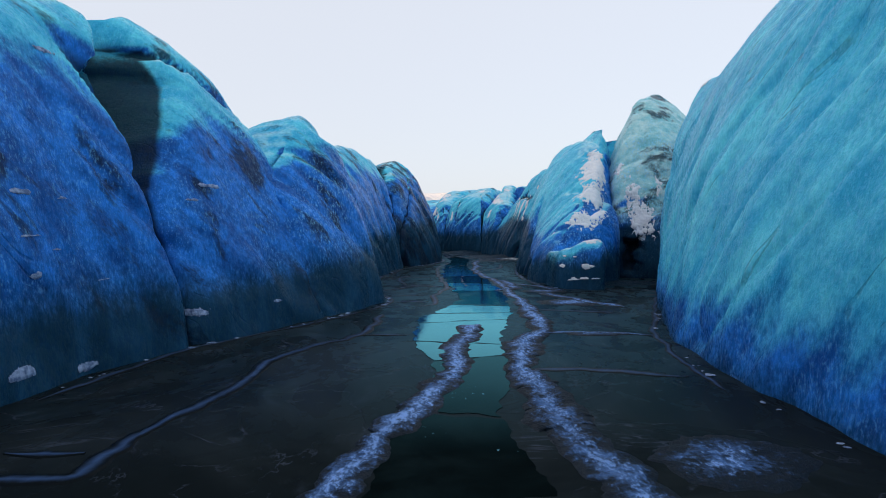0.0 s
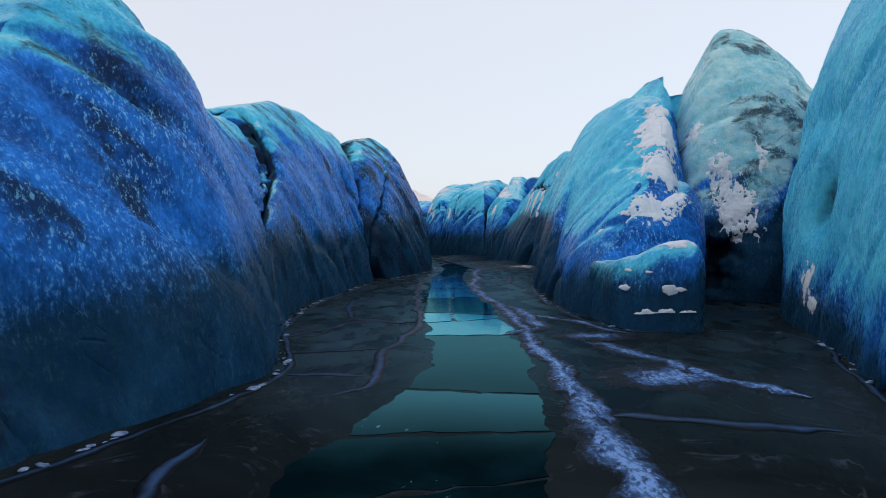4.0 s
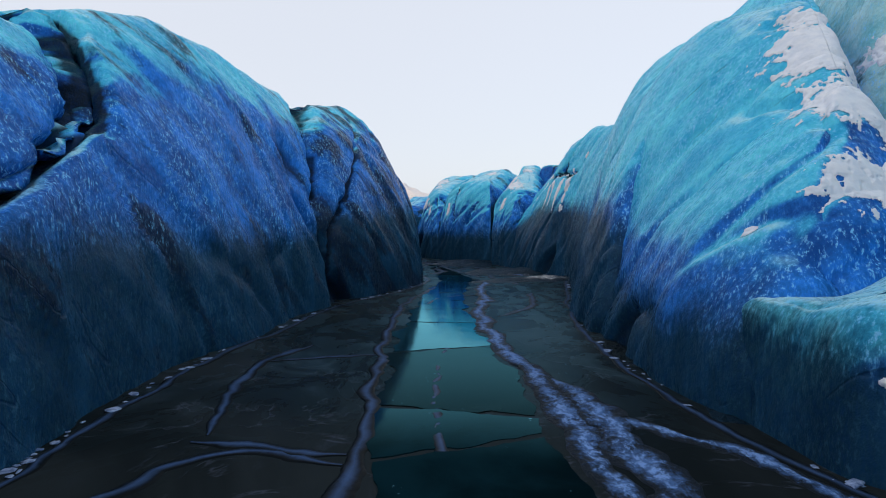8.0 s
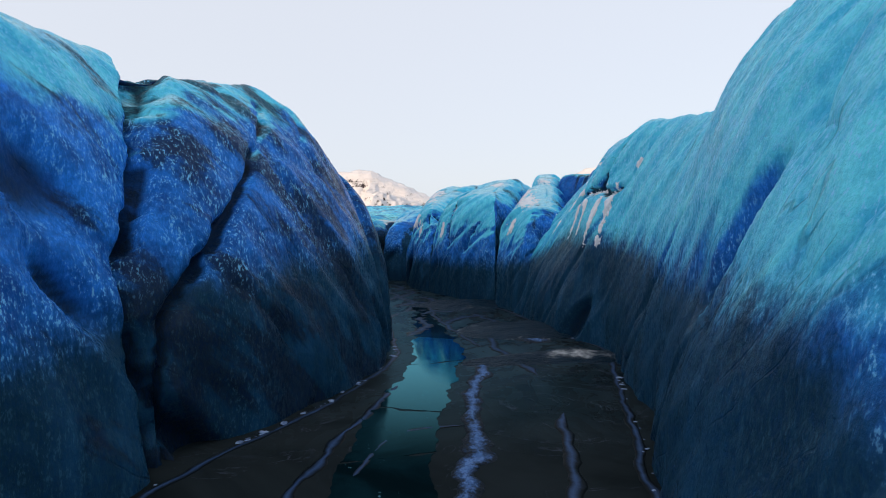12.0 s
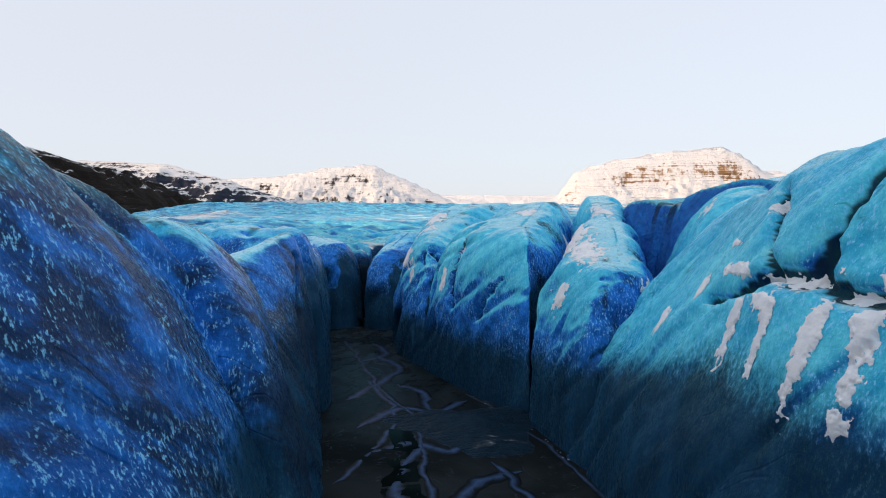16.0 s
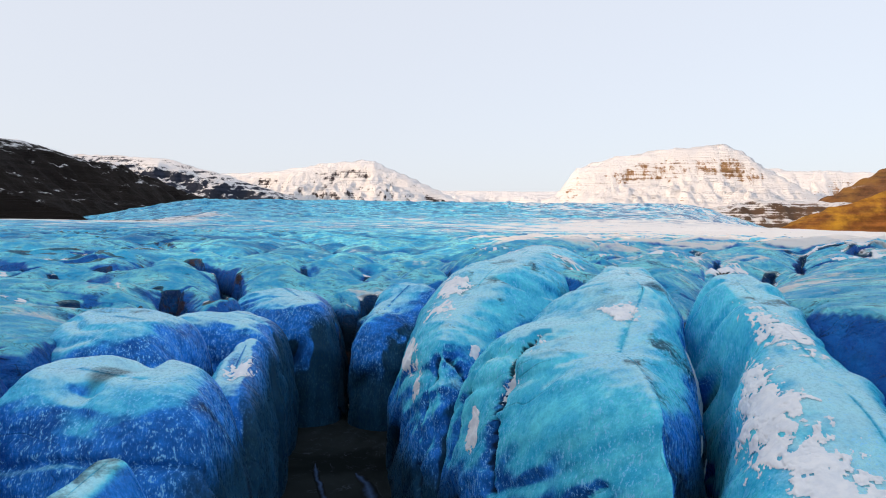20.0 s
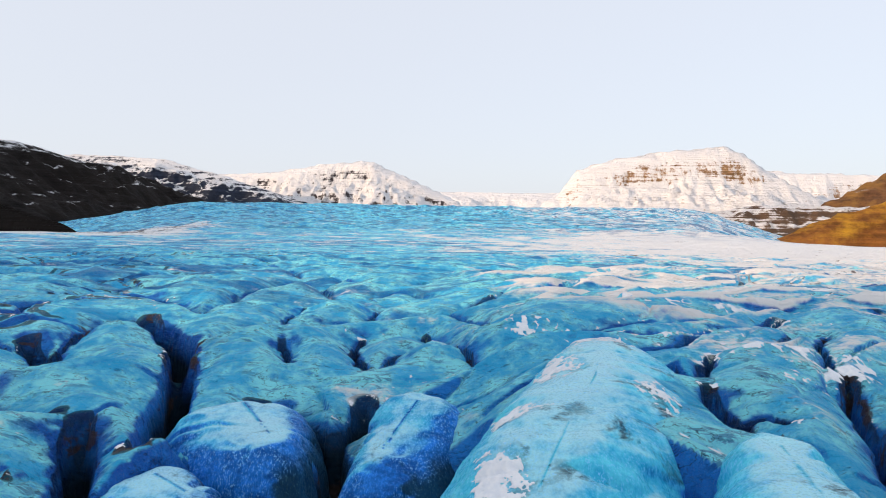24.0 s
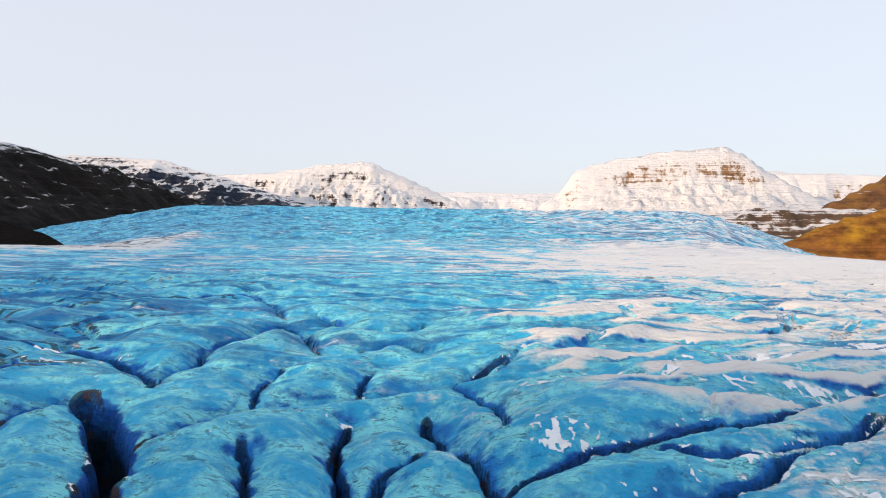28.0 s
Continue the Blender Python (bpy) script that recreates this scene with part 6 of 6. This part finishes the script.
snow_on("r6", (11.1, 102.6, 6.4), (0.7, 0.8, 1.8), 0.2, 118, 0.5)
snow_on("r6", (12.3, 111, 11.6), (1, 4, 1), 0.4, 128, 0.6)
snow_on("r6", (9.4, 103.3, 6.6), (1, 1, 1), 0.25, 121, 0.5)
snow_on("r6", (10.4, 106.5, 9.2), (2.0, 3.4, 2.4), 0.62, 141, 0.35)
snow_on("r6", (10.5, 109.5, 10.6), (1.4, 2, 1), 0.5, 128, 0.4)
snow_on("r7", (9.8, 114.6, 9), (0.6, 0.8, 2.6), 0.28, 128, 0.5)
snow_on("r7", (9.4, 113, 5.8), (0.6, 0.7, 1.0), 0.25, 128, 0.4)
snow_on("r7", (8.2, 112, 7.4), (0.6, 0.6, 0.5), 0.25, 128, 0.4)
snow_on("r7", (4, 114, 8.6), (0.9, 0.9, 1.6), 0.25, 131, 0.5)
snow_on("r7", (2.8, 114.5, 6.4), (0.6, 0.7, 1.4), 0.25, 132, 0.4)
snow_on("r7", (8.0, 114.7, 11.7), (1.2, 1.4, 0.7), 0.35, 133, 0.6)
snow_on("r7", (9.6, 115.5, 8.5), (0.5, 1.0, 4.5), 0.3, 143, 0.4)
snow_on("r7", (5.4, 113.9, 10), (0.7, 0.8, 0.7), 0.35, 133, 0.4)
snow_on("r8", (-1.4, 122.5, 7.9), (1.3, 2.2, 1.2), 0.25, 136, 0.6)
snow_on("r8", (0.2, 123.5, 10), (1.4, 2, 1.2), 0.45, 138, 0.5)
snow_on("r8", (1.6, 120.9, 8.6), (0.4, 0.5, 0.8), 0.25, 136, 0.4)
snow_on("r8", (-0.8, 120.5, 7), (0.5, 0.6, 1.2), 0.25, 137, 0.4)
snow_on("r8", (0.6, 126.1, 11.5), (1.4, 2.5, 1), 0.28, 144, 0.8)
snow_on("r8", (1.4, 131.2, 12.6), (1.8, 1.6, 1.2), 0.15, 146, 0.7)
snow_on("r8", (4.4, 138, 13.3), (2.6, 5, 1), 0.42, 147, 0.6)
snow_on("r8", (8, 144, 13.2), (4, 4, 1.2), 0.45, 148, 0.7)
snow_on("r8", (9, 133.5, 12.8), (3, 2.5, 1.5), 0.55, 149, 0.4)
snow_on("l0", (-11.2, 16, 3.2), (0.6, 0.3, 0.2), 0.15, 30, 0.2)
snow_on("l0", (-11.4, 16.1, 4.4), (0.6, 0.5, 0.12), 0.2, 31, 0.2)
snow_on("l0", (-11.2, 17.2, 3.9), (0.6, 0.4, 0.12), 0.2, 33, 0.2)
snow_on("l0", (-10.8, 18.9, 2.9), (0.6, 0.35, 0.12), 0.2, 35, 0.2)
snow_on("l0", (-11.6, 17.8, 5.5), (0.6, 0.3, 0.12), 0.15, 35, 0.2)
snow_on("l0", (-11.7, 16.3, 5.7), (0.6, 0.5, 0.14), 0.2, 35, 0.2)
snow_on("l0", (-10.6, 17.6, 0.35), (0.6, 0.5, 0.25), 0.2, 37, 0.3)
snow_on("l0", (-10.9, 15.1, 0.6), (0.5, 0.6, 0.35), 0.2, 36, 0.3)
snow_on("l0", (-13.1, 19, 10.3), (0.6, 0.5, 0.2), 0.25, 41, 0.3)
snow_on("l0", (-11.5, 21.8, 4.4), (0.6, 0.4, 0.9), 0.2, 44, 0.3)
snow_on("l1", (-11.8, 23.7, 3.6), (0.6, 0.4, 0.7), 0.15, 37, 0.3)
snow_on("l1", (-10.8, 25.4, 6), (0.6, 0.9, 0.2), 0.25, 40, 0.25)
snow_on("l1", (-11.2, 24.3, 5.2), (0.5, 0.4, 0.12), 0.2, 40, 0.2)
snow_on("l1", (-9.9, 22.2, 1.2), (0.6, 0.8, 0.3), 0.2, 39, 0.3)
snow_on("l1", (-4.8, 31.4, 0.5), (0.6, 0.9, 0.2), 0.25, 49, 0.3)
snow_on("l1", (-6.9, 30.4, 3.3), (0.4, 0.4, 0.14), 0.2, 49, 0.2)
snow_on("l1", (-7.7, 26.4, 1.2), (0.5, 0.4, 0.14), 0.2, 46, 0.2)
snow_on("r0", (16.2, 42.9, 2.1), (0.8, 1.2, 1.0), 0.35, 56, 0.25)
snow_on("r0", (16, 42, 1.2), (0.6, 0.6, 0.5), 0.3, 57, 0.25)
snow_on("r0", (19.9, 43.5, 15.2), (0.8, 0.9, 0.5), 0.35, 59, 0.4)
snow_on("l7", (-8.6, 116, 9), (1, 1.6, 1), 0.45, 130, 0.5)
snow_on("r5b", (17.2, 104, 11), (1, 1.6, 1), 0.35, 125, 0.6)
snow_on("r5b", (18, 108, 11.2), (1.4, 1.4, 0.8), 0.35, 130, 0.5)


# ---- mountains ----
def mountain(name, ridge, width, material, label, seed, step=13.0, crag=0.12, cliff=0.0, terrace=0.05):
    """A mountain along a ridge line (x, y, z), its sides falling over the given width. cliff: how much of its height is a steep rim."""
    line = np.array(ridge, float)
    x0, x1 = line[:, 0].min() - width, line[:, 0].max() + width
    y0, y1 = line[:, 1].min() - width, line[:, 1].max() + width
    xs, ys = np.arange(x0, x1, step), np.arange(y0, y1, step)
    gx, gy = np.meshgrid(xs, ys)
    p = np.stack([gx.ravel(), gy.ravel()], 1)
    q = nearest_on(line, p)
    flat = np.c_[p, np.zeros(len(p))]
    d = np.linalg.norm(q[:, :2] - p, axis=1) / width
    d = d + (0.16 * fbm(flat / (width * 0.5), 4, 0.5, seed) + 0.03 * fbm(flat / (width * 0.12), 4, 0.6, seed + 3, True)) * smooth(0.03, 0.3, d)
    d = np.clip(d, 0, 1)
    fall = (1 - cliff) * (1 - d) ** 1.25 + cliff * (1 - smooth(0.08, 0.22, d))
    z = q[:, 2] * fall * (1 + crag * fbm(flat / 130, 5, 0.6, seed + 5, True) * smooth(0.02, 0.3, d)) + q[:, 2] * 0.025 * fbm(flat / 60, 4, 0.6, seed + 8) + q[:, 2] * 0.07 * fbm(flat / 38 + 5, 3, 0.6, seed + 12, True) * smooth(0.05, 0.3, d) * smooth(1, 0.7, d)
    ledge = 0.07 * line[:, 2].max()
    z = z + terrace * ledge * np.sin(z / ledge * 2 * math.pi) - 20
    n = len(xs)
    i, j = np.meshgrid(np.arange(len(ys) - 1), np.arange(n - 1), indexing="ij")
    a = i * n + j
    faces = np.stack([a, a + 1, a + 1 + n, a + n], 2).reshape(-1, 4)
    me = grid_mesh(name, np.c_[p, z], faces, material)
    return tagged(new(name, me), label, "mountain", kind="structure")


# stretch before y 900 is unseen, added and shaped to shade the gully
mountain("mountain_dark", [(-900, -1600, 300), (-915, -700, 295), (-925, -545, 288), (-928, -450, 240), (-930, 200, 245), (-925, 900, 196), (-920, 1150, 193), (-922, 1280, 204), (-938, 1400, 198), (-940, 1700, 173), (-935, 2150, 88)], 400, DARK_ROCK,
         "dark rocky mountainside with thin streaks of snow", 101, 8.0, 0.25)
mountain("mountain_snow_left", [(-2000, 2550, 330), (-1590, 2600, 328), (-1310, 2600, 316), (-1056, 2600, 250), (-750, 2650, 152)], 520, STREAKED_ROCK, "snowy mountain ridge with dark rock bands", 111, 9.0, 0.25)
mountain("mountain_round", [(-1500, 3300, 300), (-1000, 3200, 322), (-760, 3200, 362), (-640, 3200, 378), (-540, 3200, 386), (-470, 3200, 378), (-390, 3200, 336), (-300, 3200, 306), (-210, 3200, 262), (-60, 3200, 190)], 420, SNOW_ROCK, "rounded snow-covered mountain lit by low sun", 121, 9.0, 0.25, 0.15, 0.1)
mountain("mountain_table", [(455, 2900, 190), (545, 2900, 318), (770, 2900, 384), (1060, 2900, 424), (1240, 2900, 434), (1330, 2900, 405), (1430, 2900, 330), (1690, 2900, 195)], 520, WARM_ROCK, "flat-topped snowy mountain in warm sunlight", 131, cliff=0.25, terrace=0.14)
mountain("mountain_back_right", [(1700, 3600, 400), (2900, 3600, 380)], 500, WARM_ROCK, "far snowy ridge with brown rock bands", 141, cliff=0.3, terrace=0.14)
mountain("mountain_back_gap", [(-600, 4200, 290), (400, 4200, 285), (1000, 4200, 300)], 500, SNOW_ROCK, "far snowfield between mountains", 151)
mountain("hill_brown", [(850, 1450, 118), (990, 1450, 195), (1300, 1500, 290), (2000, 1300, 300)], 260, GOLD_ROCK, "brown hill lit by low sun", 161, 7.0, 0.4, 0.1, 0.12)
mountain("hill_ochre", [(335, 715, 36), (385, 715, 56), (455, 720, 80), (700, 700, 118)], 110, OCHRE, "ochre grassy foothill in low sun", 171, 3.5, 0.4)
mountain("hill_moraine", [(410, 1150, 66), (530, 1150, 88), (700, 1120, 86)], 150, MORAINE, "brown moraine rubble bank patched with snow", 181, 6.0, 0.5)
mountain("hill_mound", [(-198, 400, 34), (-219, 402, 43), (-290, 400, 62)], 26, DARK_ROCK, "low black moraine mound", 191, 3.0)
